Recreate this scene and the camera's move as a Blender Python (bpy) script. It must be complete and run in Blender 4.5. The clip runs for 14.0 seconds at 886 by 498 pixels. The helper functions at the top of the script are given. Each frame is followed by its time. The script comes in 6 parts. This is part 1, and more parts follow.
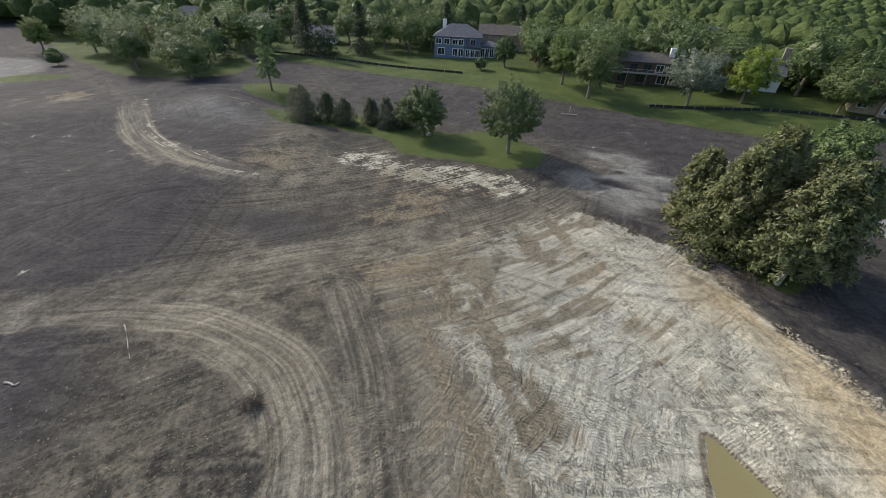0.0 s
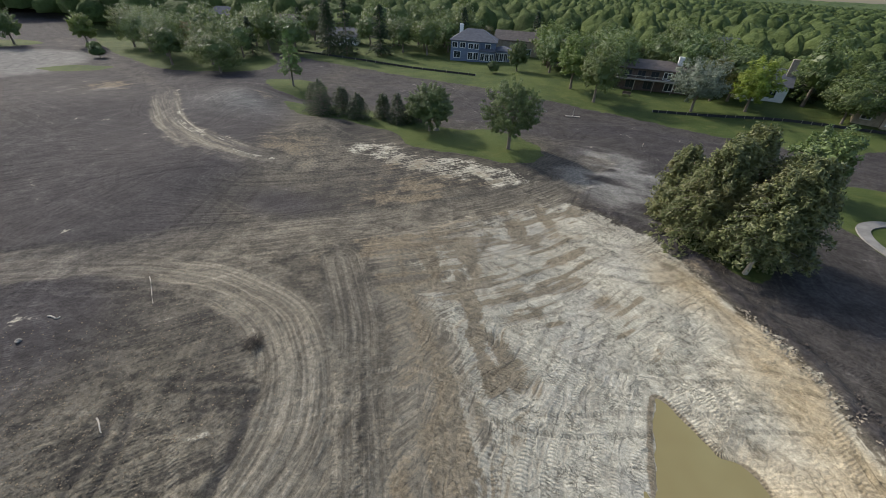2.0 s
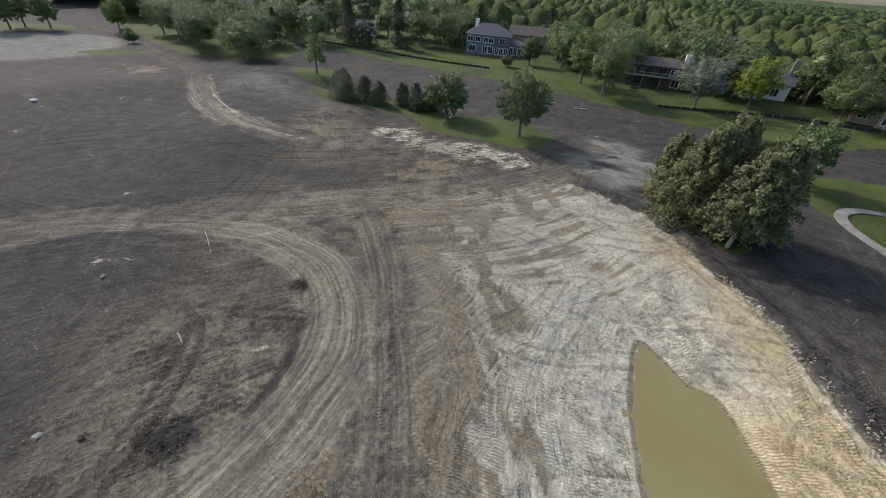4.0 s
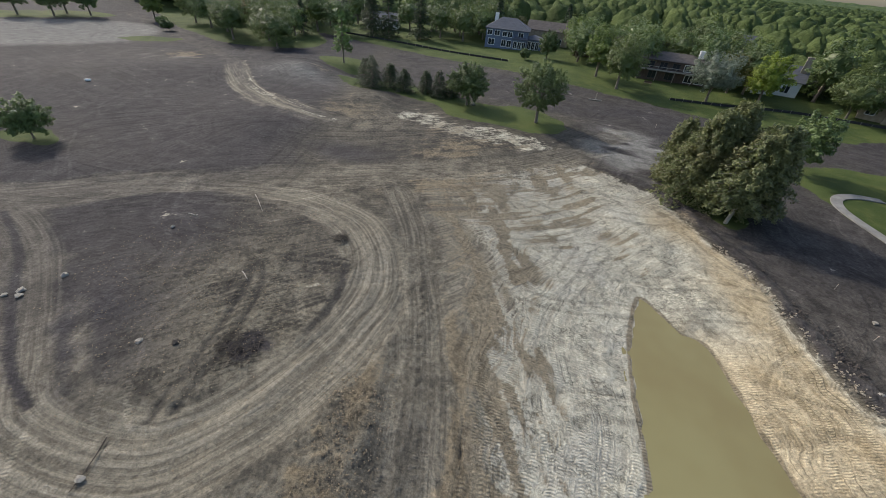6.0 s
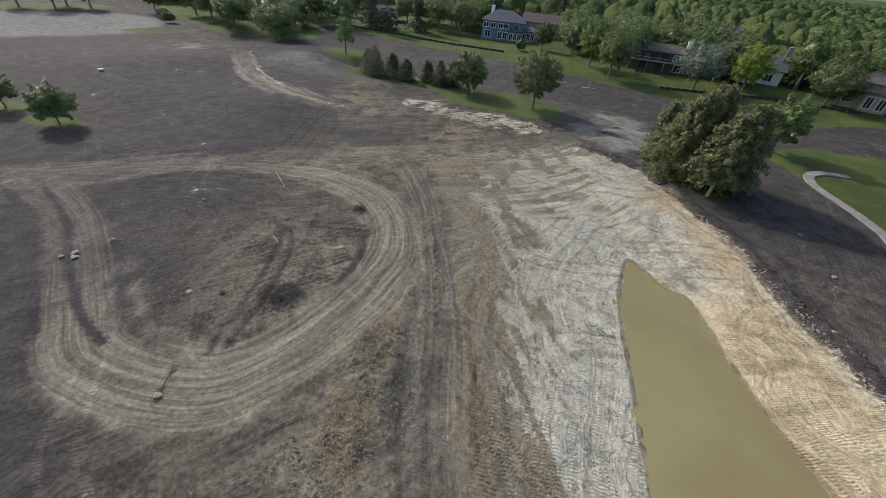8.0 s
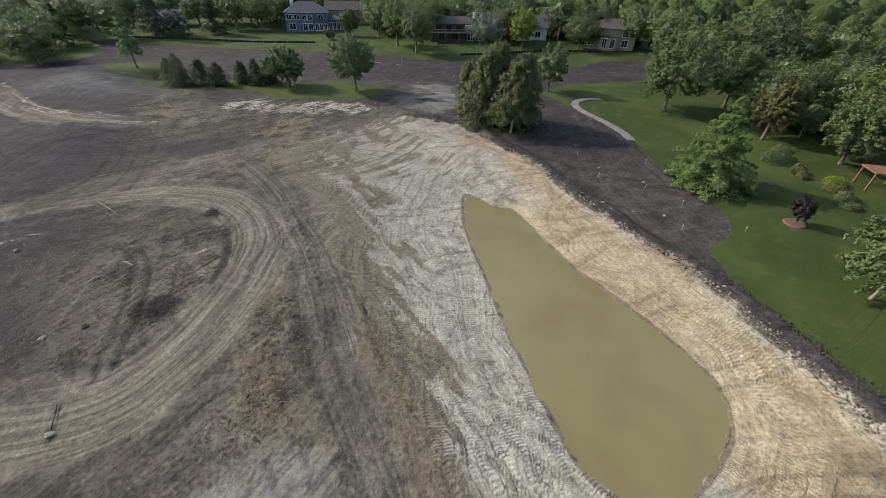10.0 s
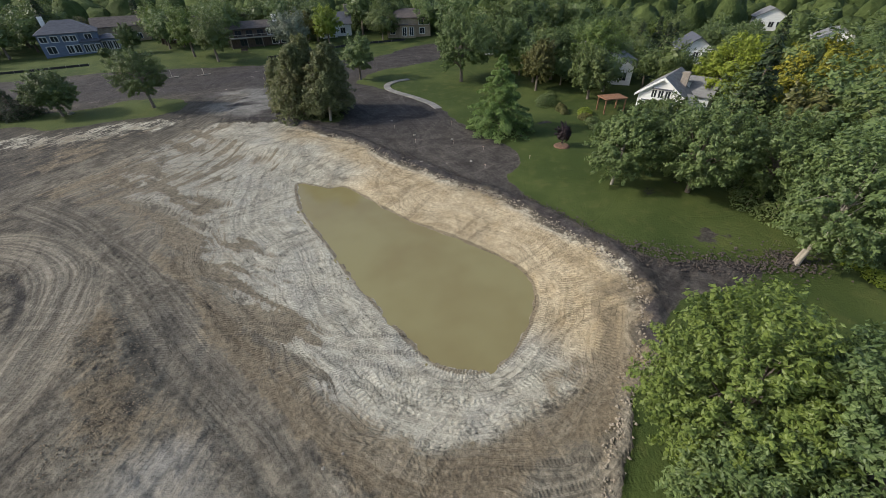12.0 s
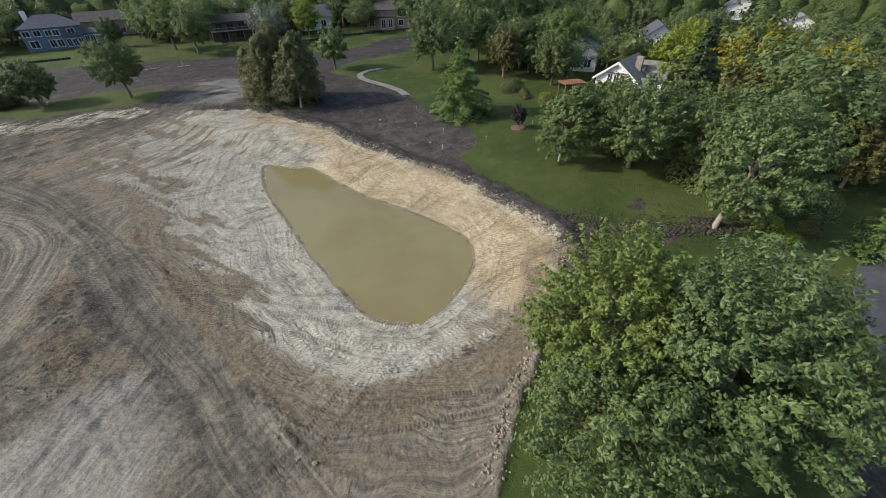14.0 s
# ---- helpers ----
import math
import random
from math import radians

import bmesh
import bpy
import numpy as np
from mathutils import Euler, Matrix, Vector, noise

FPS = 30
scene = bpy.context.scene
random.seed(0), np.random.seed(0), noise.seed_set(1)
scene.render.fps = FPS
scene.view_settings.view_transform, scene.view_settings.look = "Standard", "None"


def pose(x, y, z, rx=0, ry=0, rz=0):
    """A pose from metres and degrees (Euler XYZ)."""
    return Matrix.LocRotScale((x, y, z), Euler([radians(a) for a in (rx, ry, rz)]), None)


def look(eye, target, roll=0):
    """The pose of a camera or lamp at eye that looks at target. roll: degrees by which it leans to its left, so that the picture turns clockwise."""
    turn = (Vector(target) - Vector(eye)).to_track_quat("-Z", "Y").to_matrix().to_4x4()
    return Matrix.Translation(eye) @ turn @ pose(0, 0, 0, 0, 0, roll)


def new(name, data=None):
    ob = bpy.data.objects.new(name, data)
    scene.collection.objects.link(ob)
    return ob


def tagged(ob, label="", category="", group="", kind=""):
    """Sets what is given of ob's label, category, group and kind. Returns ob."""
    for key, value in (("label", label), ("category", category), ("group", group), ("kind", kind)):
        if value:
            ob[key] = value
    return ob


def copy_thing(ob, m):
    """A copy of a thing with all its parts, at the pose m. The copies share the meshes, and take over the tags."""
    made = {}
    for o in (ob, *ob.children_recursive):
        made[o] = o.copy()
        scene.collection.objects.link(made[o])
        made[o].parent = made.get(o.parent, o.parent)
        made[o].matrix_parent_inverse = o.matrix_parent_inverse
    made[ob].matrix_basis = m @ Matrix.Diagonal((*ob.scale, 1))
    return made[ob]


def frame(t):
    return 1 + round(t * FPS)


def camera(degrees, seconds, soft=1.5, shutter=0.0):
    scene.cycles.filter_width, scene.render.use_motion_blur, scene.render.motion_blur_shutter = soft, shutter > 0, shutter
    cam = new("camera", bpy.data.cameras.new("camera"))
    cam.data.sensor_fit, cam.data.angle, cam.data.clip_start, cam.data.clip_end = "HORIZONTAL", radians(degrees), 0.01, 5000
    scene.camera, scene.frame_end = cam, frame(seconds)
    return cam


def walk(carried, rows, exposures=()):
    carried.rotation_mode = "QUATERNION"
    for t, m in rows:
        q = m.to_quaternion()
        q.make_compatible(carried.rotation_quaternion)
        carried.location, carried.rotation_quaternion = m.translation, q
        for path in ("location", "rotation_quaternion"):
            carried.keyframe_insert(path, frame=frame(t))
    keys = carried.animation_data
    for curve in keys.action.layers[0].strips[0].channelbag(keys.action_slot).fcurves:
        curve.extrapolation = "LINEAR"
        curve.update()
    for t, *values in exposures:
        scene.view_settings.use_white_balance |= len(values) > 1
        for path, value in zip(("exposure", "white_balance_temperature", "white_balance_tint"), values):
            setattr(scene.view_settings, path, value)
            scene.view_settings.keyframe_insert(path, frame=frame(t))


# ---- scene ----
cam = camera(97.5, 14.0, 0.85)
PATH = [
    (0, (-1.546, 0.046, 24.957), (-1.778, 1.659, 23.797), 2.43),
    (0.5, (-0.615, -0.690, 24.730), (-0.868, 0.929, 23.584), 2.62),
    (1, (0.253, -1.586, 24.609), (-0.022, 0.036, 23.471), 2.88),
    (1.5, (1.120, -2.637, 24.619), (0.822, -1.017, 23.484), 3.17),
    (2, (1.655, -3.787, 24.864), (1.345, -2.175, 23.722), 3.55),
    (2.5, (1.921, -5.248, 25.094), (1.602, -3.640, 23.948), 4.03),
    (3, (2.038, -6.803, 25.229), (1.710, -5.199, 24.082), 4.36),
    (5.3, (2.158, -13.776, 25.141), (1.798, -12.201, 23.961), 5.47),
    (5.5, (2.191, -14.404, 25.065), (1.819, -12.828, 23.890), 5.50),
    (6, (2.141, -15.927, 24.983), (1.762, -14.356, 23.805), 5.57),
    (6.5, (2.095, -17.379, 24.957), (1.709, -15.812, 23.775), 5.57),
    (7, (1.911, -18.791, 24.906), (1.527, -17.228, 23.719), 5.74),
    (7.2, (1.861, -19.306, 24.893), (1.479, -17.745, 23.702), 5.81),
    (9.3, (3.045, -25.253, 24.943), (3.001, -23.649, 23.749), 3.60),
    (9.5, (3.239, -26.075, 25.088), (3.284, -24.471, 23.893), 3.03),
    (10, (3.905, -27.860, 25.267), (4.178, -26.280, 24.071), 1.91),
    (10.5, (4.200, -29.775, 25.525), (4.706, -28.256, 24.326), 0.99),
    (11, (4.261, -31.159, 24.855), (4.964, -29.707, 23.673), 0.41),
    (11.5, (4.825, -32.749, 24.442), (5.631, -31.349, 23.263), -0.28),
    (12, (5.980, -34.412, 24.026), (6.823, -33.038, 22.843), -1.00),
    (12.5, (6.865, -35.954, 23.678), (7.722, -34.589, 22.494), -1.25),
    (13, (7.411, -37.509, 23.519), (8.268, -36.145, 22.332), -1.43),
    (13.5, (7.877, -38.997, 23.329), (8.731, -37.631, 22.144), -1.45),
    (14, (8.345, -40.364, 23.240), (9.192, -39.003, 22.044), -1.41),
]
walk(cam, [(t, look(eye, target, roll)) for t, eye, target, roll in PATH], exposures=[(0, 0.56), (3, 0.52), (6, 0.48), (9, 0.48), (10.5, 0.42), (12.5, 0.38), (14, 0.46)])

# ---- light: late-afternoon sun from the north-west side, hazy sky ----
SUN_FROM = Vector((-0.86, 0.51, 0.0)).normalized() * math.cos(radians(33)) + Vector((0, 0, math.sin(radians(33))))
world = bpy.data.worlds.new("sky")
scene.world = world
world.use_nodes = True
wn, wl = world.node_tree.nodes, world.node_tree.links
sky = wn.new("ShaderNodeTexSky")
sky.sky_type, sky.sun_disc = "NISHITA", False
sky.sun_elevation, sky.sun_rotation = radians(33), math.atan2(SUN_FROM.x, SUN_FROM.y)
sky.air_density, sky.dust_density, sky.ozone_density = 1.0, 2.3, 1.0
wl.new(sky.outputs[0], wn["Background"].inputs[0])
wn["Background"].inputs[1].default_value = 0.15
sun = new("sun", bpy.data.lights.new("sun", "SUN"))
sun.data.energy, sun.data.angle, sun.data.color = 2.4, radians(2.5), (1.0, 0.95, 0.85)
sun.matrix_world = look(SUN_FROM * 200, (0, 0, 0))

# ---- plan helpers ----
def hash2(ix, iy, seed):
    n = (ix.astype(np.int64) * 374761393 + iy.astype(np.int64) * 668265263 + seed * 974634777) & 0x7FFFFFFF
    n = ((n ^ (n >> 13)) * 1274126177) & 0x7FFFFFFF
    n = ((n ^ (n >> 16)) * 1103515245 + 12345) & 0x7FFFFFFF
    return (n & 0xFFFF) / 65535.0


def vnoise(x, y, seed=0):
    """Value noise in 0..1."""
    ix, iy = np.floor(x), np.floor(y)
    fx, fy = x - ix, y - iy
    fx, fy = fx * fx * (3 - 2 * fx), fy * fy * (3 - 2 * fy)
    a, b = hash2(ix, iy, seed), hash2(ix + 1, iy, seed)
    c, d = hash2(ix, iy + 1, seed), hash2(ix + 1, iy + 1, seed)
    return (a * (1 - fx) + b * fx) * (1 - fy) + (c * (1 - fx) + d * fx) * fy


def fbm(x, y, seed=0, octaves=4):
    """Several octaves of value noise, about -1..1."""
    total, amp, norm = 0, 1.0, 0
    for i in range(octaves):
        total = total + amp * (vnoise(x * 2 ** i + 17.3 * i, y * 2 ** i - 9.1 * i, seed + i) * 2 - 1)
        norm, amp = norm + amp, amp * 0.5
    return total / norm


def smooth(a, b, v):
    s = np.clip((v - a) / (b - a), 0, 1)
    return s * s * (3 - 2 * s)


def spline(points, closed=False, step=6):
    """A Catmull-Rom line through the points."""
    p = [np.array(q, float) for q in points]
    n, out = len(p), []
    for i in range(n if closed else n - 1):
        if closed:
            a, b, c, d = p[i - 1], p[i], p[(i + 1) % n], p[(i + 2) % n]
        else:
            a, b, c, d = p[max(i - 1, 0)], p[i], p[i + 1], p[min(i + 2, n - 1)]
        for k in range(step):
            t = k / step
            out.append(0.5 * (2 * b + (c - a) * t + (2 * a - 5 * b + 4 * c - d) * t * t + (3 * b - a - 3 * c + d) * t ** 3))
    if not closed:
        out.append(p[-1])
    return np.array(out)


def line_field(line, x, y, closed=False):
    """Distance to a line, length along it and signed distance across it (left is positive)."""
    best, along, across = np.full(x.shape, 1e9), np.zeros(x.shape), np.zeros(x.shape)
    run, n = 0.0, len(line)
    for i in range(n if closed else n - 1):
        a, b = line[i], line[(i + 1) % n]
        d = b - a
        length = max(np.hypot(*d), 1e-6)
        t = np.clip(((x - a[0]) * d[0] + (y - a[1]) * d[1]) / length ** 2, 0, 1)
        ex, ey = x - a[0] - t * d[0], y - a[1] - t * d[1]
        dist = np.hypot(ex, ey)
        near = dist < best
        best = np.where(near, dist, best)
        along = np.where(near, run + t * length, along)
        across = np.where(near, np.where(d[0] * ey - d[1] * ex > 0, dist, -dist), across)
        run += length
    return best, along, across


def inside(line, x, y):
    odd = np.zeros(x.shape, bool)
    n = len(line)
    for i in range(n):
        (x0, y0), (x1, y1) = line[i], line[(i + 1) % n]
        if y0 == y1:
            continue
        cross = ((y0 > y) != (y1 > y)) & (x < (x1 - x0) * (y - y0) / (y1 - y0) + x0)
        odd ^= cross
    return odd


def area(line, x, y):
    """Signed distance to a closed line, positive inside, with the length along it."""
    d, along, _ = line_field(line, x, y, True)
    return np.where(inside(line, x, y), d, -d), along


# ---- the plan, drawn from pixel positions and warped to fit the camera's views ----
def fit_to_views(x, y):
    """Metres for a place on the plan, warped to fit the camera's views."""
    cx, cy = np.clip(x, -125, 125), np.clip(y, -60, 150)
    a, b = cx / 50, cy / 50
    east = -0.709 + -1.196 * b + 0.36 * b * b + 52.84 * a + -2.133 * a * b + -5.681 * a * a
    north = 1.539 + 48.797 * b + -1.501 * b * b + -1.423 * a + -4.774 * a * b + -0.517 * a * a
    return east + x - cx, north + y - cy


SHORE = spline([(15.4, 17.0), (17.0, 15.5), (18.4, 13.3), (20.3, 12.8), (21.2, 9.8), (22.1, 4.5), (23.3, -0.5), (24.7, -4.0), (26.1, -8.0), (27.3, -12.2), (27.6, -15.6), (26.5, -18.2), (24.2, -20.4),
                (20.6, -22.4), (17.8, -22.9), (15.8, -22.0), (14.5, -20.0), (14.1, -16.2), (13.8, -12.5), (13.6, -8.0), (13.6, -3.0), (13.6, 1.0), (13.5, 5.5), (13.7, 9.0), (14.3, 13.0)], True, 4)
RIM = [(8, 43.5), (16.5, 40), (20.5, 37), (24.7, 29.3), (27.5, 21), (29.5, 13), (30.8, 6.5), (32.3, 0.5), (34.2, -5), (35, -12), (34.8, -18.5), (33, -24),
       (27, -28.5), (21, -31), (17, -33.4), (13, -36.5), (10, -41)]
PIT = spline(RIM + [(4, -38), (6.5, -27), (5.8, -18.5), (4, -9.4), (2.5, -2.8), (1.2, 5.4), (-0.2, 13.4), (-3.5, 20), (-5.3, 27), (-1, 35)], True)
SITE = spline([(13.2, -37), (16, -35), (21, -31.8), (27, -29.8), (33, -27.6), (37, -28.2), (41, -29.8), (44, -29.6), (44.2, -27.6), (40.8, -25.2), (37.8, -23.2), (37, -20), (36.8, -14), (36.7, -8), (38, -2.2), (43.8, 3.3),
               (45.3, 8), (45.2, 17), (47.1, 29.8), (46.5, 39), (45, 47), (44.5, 53), (42, 58), (46, 63), (53, 68), (78, 74), (100, 92), (97, 103), (80, 98), (63, 88), (45, 86),
               (24, 91), (-1, 96), (-23, 101), (-47, 106), (-72, 111)], False)
SITE = np.vstack([SITE, spline([(-62, 99), (-62, 88), (-80, 80.5), (-104, 92), (-114, 98), (-135, 110), (-230, 140), (-230, -120), (4, -120), (8, -50)], False)])
ISLANDS = [spline(p, True) for p in (
    [(-41, 67), (-36, 61), (-25, 60.5), (-17.7, 59), (-14, 53.8), (-5, 53.8), (1.4, 53.2), (5.3, 56), (6.5, 61), (2, 66), (-4, 67.5), (-9, 65), (-20, 67), (-30, 69)],
    [(-53, 79), (-51, 84), (-46, 85), (-41, 82), (-40, 77), (-44, 74), (-50, 75)],
    [(21.3, 42.5), (22.3, 38.6), (25.4, 35.4), (27.6, 33.4), (30, 36), (28.5, 42), (26, 47), (22.3, 47)],
    [(-62.5, 16.5), (-60, 18.6), (-57, 18.4), (-54.5, 16), (-57, 14.6), (-61, 14.6)],
    [(-74, 17), (-69, 20), (-64.5, 18.5), (-65, 15.5), (-72, 14)],
    [(-158, 62), (-150, 84), (-136, 94), (-126, 92), (-131, 80), (-143, 66)],
    [(-101, 70), (-96, 75), (-90, 77), (-90, 73), (-96, 69)])]
LOBES = [spline(p, True) for p in (
    [(-22.6, 49.4), (-18.6, 53.5), (-14, 52), (-11, 50.5), (-1.4, 51.2), (7.8, 48.7), (6, 45), (-1, 44), (-8, 44), (-16.1, 46.5)],
    [(9.6, 53.2), (12.2, 63), (18, 66), (24, 61.3), (24.1, 49.5), (21.5, 43.5), (17.2, 43.6), (12.6, 47)],
    [(-8, -19.4), (-3.8, -16.8), (-1, -17), (0.6, -22.1), (-0.4, -26), (-5, -27), (-10, -24)])]
SAND = spline([(-138, 60), (-128, 78), (-112, 88), (-99, 80), (-97, 67), (-104, 50), (-112, 40), (-135, 38)], True)
ROUGH = spline([(-5.4, -1.6), (-3.3, -5.6), (-2.6, -10), (-2.1, -13.5), (-3, -16.1), (-5.5, -16.1), (-8, -14.4), (-6, -11.9), (-6.7, -8), (-6.4, -4.4)], True)
ROADS = [(spline(p), half, tone) for p, half, tone in (
    ([(-92, -20), (-62, -4), (-48, 3.8), (-43.8, 6), (-40.2, 9.2), (-34.2, 14.6), (-26.6, 19.7), (-17.8, 25), (-8.3, 31.5), (-1.4, 37.4), (6, 45), (12, 54), (16, 62)], 3.0, 0.38),
    ([(-130, 100), (-103, 88), (-86, 76), (-68.1, 65.5), (-58.3, 55.4), (-49.6, 47.9), (-40.6, 42), (-34, 40.6), (-29, 41.2)], 2.6, 0.85),
    ([(-12, 22), (-8.4, 16), (-5.2, 8), (-2.3, -0.5), (-0.9, -6.5), (0.4, -12.5), (2, -18.6), (3.2, -23), (4.4, -28), (7, -38)], 2.0, 0.42),
    ([(-47.2, 3.6), (-38, 12), (-29.1, 15.4), (-20.1, 16.6), (-13.9, 14.8), (-9.6, 11), (-7.5, 5.5), (-7.5, 0.3), (-8.7, -4.5), (-10.5, -8.5), (-13, -11.3), (-16.2, -12.5), (-20, -12.8), (-23, -12), (-26.5, -8.8), (-32.2, -3.8), (-39.8, 1.1), (-47.2, 3.6)], 2.7, 0.72))]
RUTS = [(spline(p), half) for p, half in (
    ([(-20, 5.5), (-11.4, 7.9)], 0.2), ([(-16.4, 5.7), (-11.1, 6.9)], 0.22), ([(-11.1, 7.2), (-10, 2.2), (-10.4, -1.1)], 0.4), ([(-34.8, 4.8), (-28.1, 6.1), (-20.3, 6.1)], 0.2),
    ([(-21.5, 6), (-19.3, 5), (-17.6, 2.8), (-16.4, -1.3), (-15.8, -5.4), (-15.3, -10)], 0.3), ([(-19, 4.6), (-17, 3.7), (-15.5, 0.3), (-14.7, -4.1), (-14.5, -6.5), (-14.4, -9.2)], 0.3),
    ([(-18.2, 3.2), (-16.9, 0.2), (-15.6, -3.6), (-15.2, -7.5)], 0.12), ([(-43.8, 2.7), (-37.4, -0.9), (-30.8, -6.2), (-25.5, -9.9), (-22.2, -11.4)], 0.4), ([(-46, 1), (-39, -2.6), (-32.4, -8), (-27, -12)], 0.5),
    ([(-16.5, -11.6), (-15.8, -14.2)], 0.09), ([(4.7, -21.6), (7.3, -29.7)], 0.2), ([(5.5, -21.1), (7.1, -26.9)], 0.2), ([(-2.1, -16), (-0.8, -20.2)], 0.2), ([(-0.1, -17.5), (1.1, -20.7)], 0.16), ([(-3.5, -17.3), (-1.3, -24)], 0.2),
    ([(-6, 13), (-3.4, 4.4), (-1.6, -2.4)], 0.1), ([(1.8, -3.5), (2.6, -8.9), (4.5, -13.8), (5.9, -18.5)], 0.2), ([(35.5, -23), (39, -25.6), (43.6, -28.6)], 0.35))]
CART_PATH = spline([(47.2, 29.6), (47.9, 34), (47.4, 39.5), (46.3, 44.5), (46.0, 48.5), (47.5, 52.2), (51, 54.6), (55, 55.2)])
STREET = spline([(90, -51), (62, -46), (51, -45.6), (43, -49), (32, -57), (15, -73)])


def land(x, y):
    """Lie of the land without ruts: height over the water."""
    d, _ = area(SHORE, x, y)
    d = d + 0.28 * fbm(x / 1.4, y / 1.4, 3, 2)
    out = -d
    east = smooth(14, 24, x + 0.25 * y)
    width = 24 - 15.0 * east
    plateau = 1.9 + 0.7 * np.exp(-((x + 18) ** 2 + (y - 6) ** 2) / 500) + 0.5 * fbm(x / 35, y / 35, 5, 2)
    rise = plateau * np.clip(out / width, 0, 1) ** (0.85 - 0.1 * east) * smooth(-0.5, width * 1.0, out) ** 0.15
    h = np.where(out > 0, rise, np.maximum(out * 0.22, -0.9))
    # mounds beyond the haul road, and the cut under the pine island
    for mx, my, r, top in ((-49, 63, 8, 2.0), (-58, 72, 8, 1.0), (-40, 36, 13, 1.1), (-70, 50, 14, 1.5), (-27, 31, 8, -0.7), (-4, -6, 3.5, 0.35), (-30, 55, 5, 0.9), (-85, 38, 12, 1.0), (-50, 26, 10, -0.6)):
        h = h + top * np.exp(-((x - mx) ** 2 + (y - my) ** 2) / r ** 2)
    h = h - 1.4 * np.exp(-((x + 40) ** 2 / 60 + (y - 73) ** 2 / 16))
    h = h + 0.45 * fbm(x / 13, y / 13, 7, 3) * smooth(-14, -34, x + 0.2 * y) * smooth(-170, -130, x) * smooth(110, 90, y)
    # the site falls gently to the south-west, a tilt fitted to the camera's views
    wx_, wy_ = fit_to_views(x, y)
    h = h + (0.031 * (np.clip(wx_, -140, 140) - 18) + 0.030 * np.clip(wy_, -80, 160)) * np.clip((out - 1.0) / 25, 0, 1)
    return h


def ground_at(x, y):
    return float(land(np.array([float(x)]), np.array([float(y)]))[0])

# ---- materials ----
class Nodes:
    """A short way to write a node material."""

    def __init__(self, name):
        self.mat = bpy.data.materials.new(name)
        self.mat.use_nodes = True
        self.tree = self.mat.node_tree
        self.shader = self.tree.nodes["Principled BSDF"]
        self.out = self.tree.nodes["Material Output"]

    def plug(self, socket, value):
        if isinstance(value, bpy.types.NodeSocket):
            self.tree.links.new(value, socket)
        elif value is not None:
            if isinstance(value, (tuple, list)) and len(value) == 3 and socket.type == "RGBA":
                value = (*value, 1)
            socket.default_value = value

    def put(self, **values):
        for key, value in values.items():
            self.plug(self.shader.inputs[key.replace("_", " ")], value)
        return self.mat

    def attr(self, name):
        node = self.tree.nodes.new("ShaderNodeAttribute")
        node.attribute_name = name
        return node

    def math(self, op, a, b=None, c=None):
        node = self.tree.nodes.new("ShaderNodeMath")
        node.operation = op
        for i, v in enumerate((a, b, c)):
            self.plug(node.inputs[i], v)
        return node.outputs[0]

    def place(self):
        return self.tree.nodes.new("ShaderNodeNewGeometry").outputs["Position"]

    def local(self):
        return self.tree.nodes.new("ShaderNodeTexCoord").outputs["Object"]

    def island(self):
        return self.tree.nodes.new("ShaderNodeNewGeometry").outputs["Random Per Island"]

    def each(self):
        return self.tree.nodes.new("ShaderNodeObjectInfo").outputs["Random"]

    def vec(self, x, y, z=0.0):
        node = self.tree.nodes.new("ShaderNodeCombineXYZ")
        for i, v in enumerate((x, y, z)):
            self.plug(node.inputs[i], v)
        return node.outputs[0]

    def split(self, v):
        node = self.tree.nodes.new("ShaderNodeSeparateXYZ")
        self.plug(node.inputs[0], v)
        return node.outputs

    def noise(self, v, scale, detail=4, rough=0.55, distortion=0.0):
        node = self.tree.nodes.new("ShaderNodeTexNoise")
        self.plug(node.inputs["Vector"], v)
        for key, value in (("Scale", scale), ("Detail", detail), ("Roughness", rough), ("Distortion", distortion)):
            self.plug(node.inputs[key], value)
        return node.outputs[0]

    def white(self, v):
        node = self.tree.nodes.new("ShaderNodeTexWhiteNoise")
        node.noise_dimensions = "1D"
        self.plug(node.inputs["W"], v)
        return node.outputs[0]

    def ramp(self, v, low, high):
        node = self.tree.nodes.new("ShaderNodeMapRange")
        node.interpolation_type = "SMOOTHSTEP"
        for i, s in enumerate((v, low, high)):
            self.plug(node.inputs[i], s)
        return node.outputs[0]

    def mix(self, f, a, b):
        node = self.tree.nodes.new("ShaderNodeMix")
        node.data_type = "RGBA"
        self.plug(node.inputs[0], f)
        self.plug(node.inputs[6], a)
        self.plug(node.inputs[7], b)
        return node.outputs[2]

    def tint(self, colour, value):
        """Colour times value."""
        node = self.tree.nodes.new("ShaderNodeVectorMath")
        node.operation = "SCALE"
        self.plug(node.inputs[0], colour)
        self.plug(node.inputs["Scale"], value)
        return node.outputs[0]

    def bump(self, height, strength=0.5, distance=0.05, normal=None):
        node = self.tree.nodes.new("ShaderNodeBump")
        self.plug(node.inputs["Strength"], strength)
        self.plug(node.inputs["Distance"], distance)
        self.plug(node.inputs["Height"], height)
        if normal is not None:
            self.plug(node.inputs["Normal"], normal)
        return node.outputs[0]


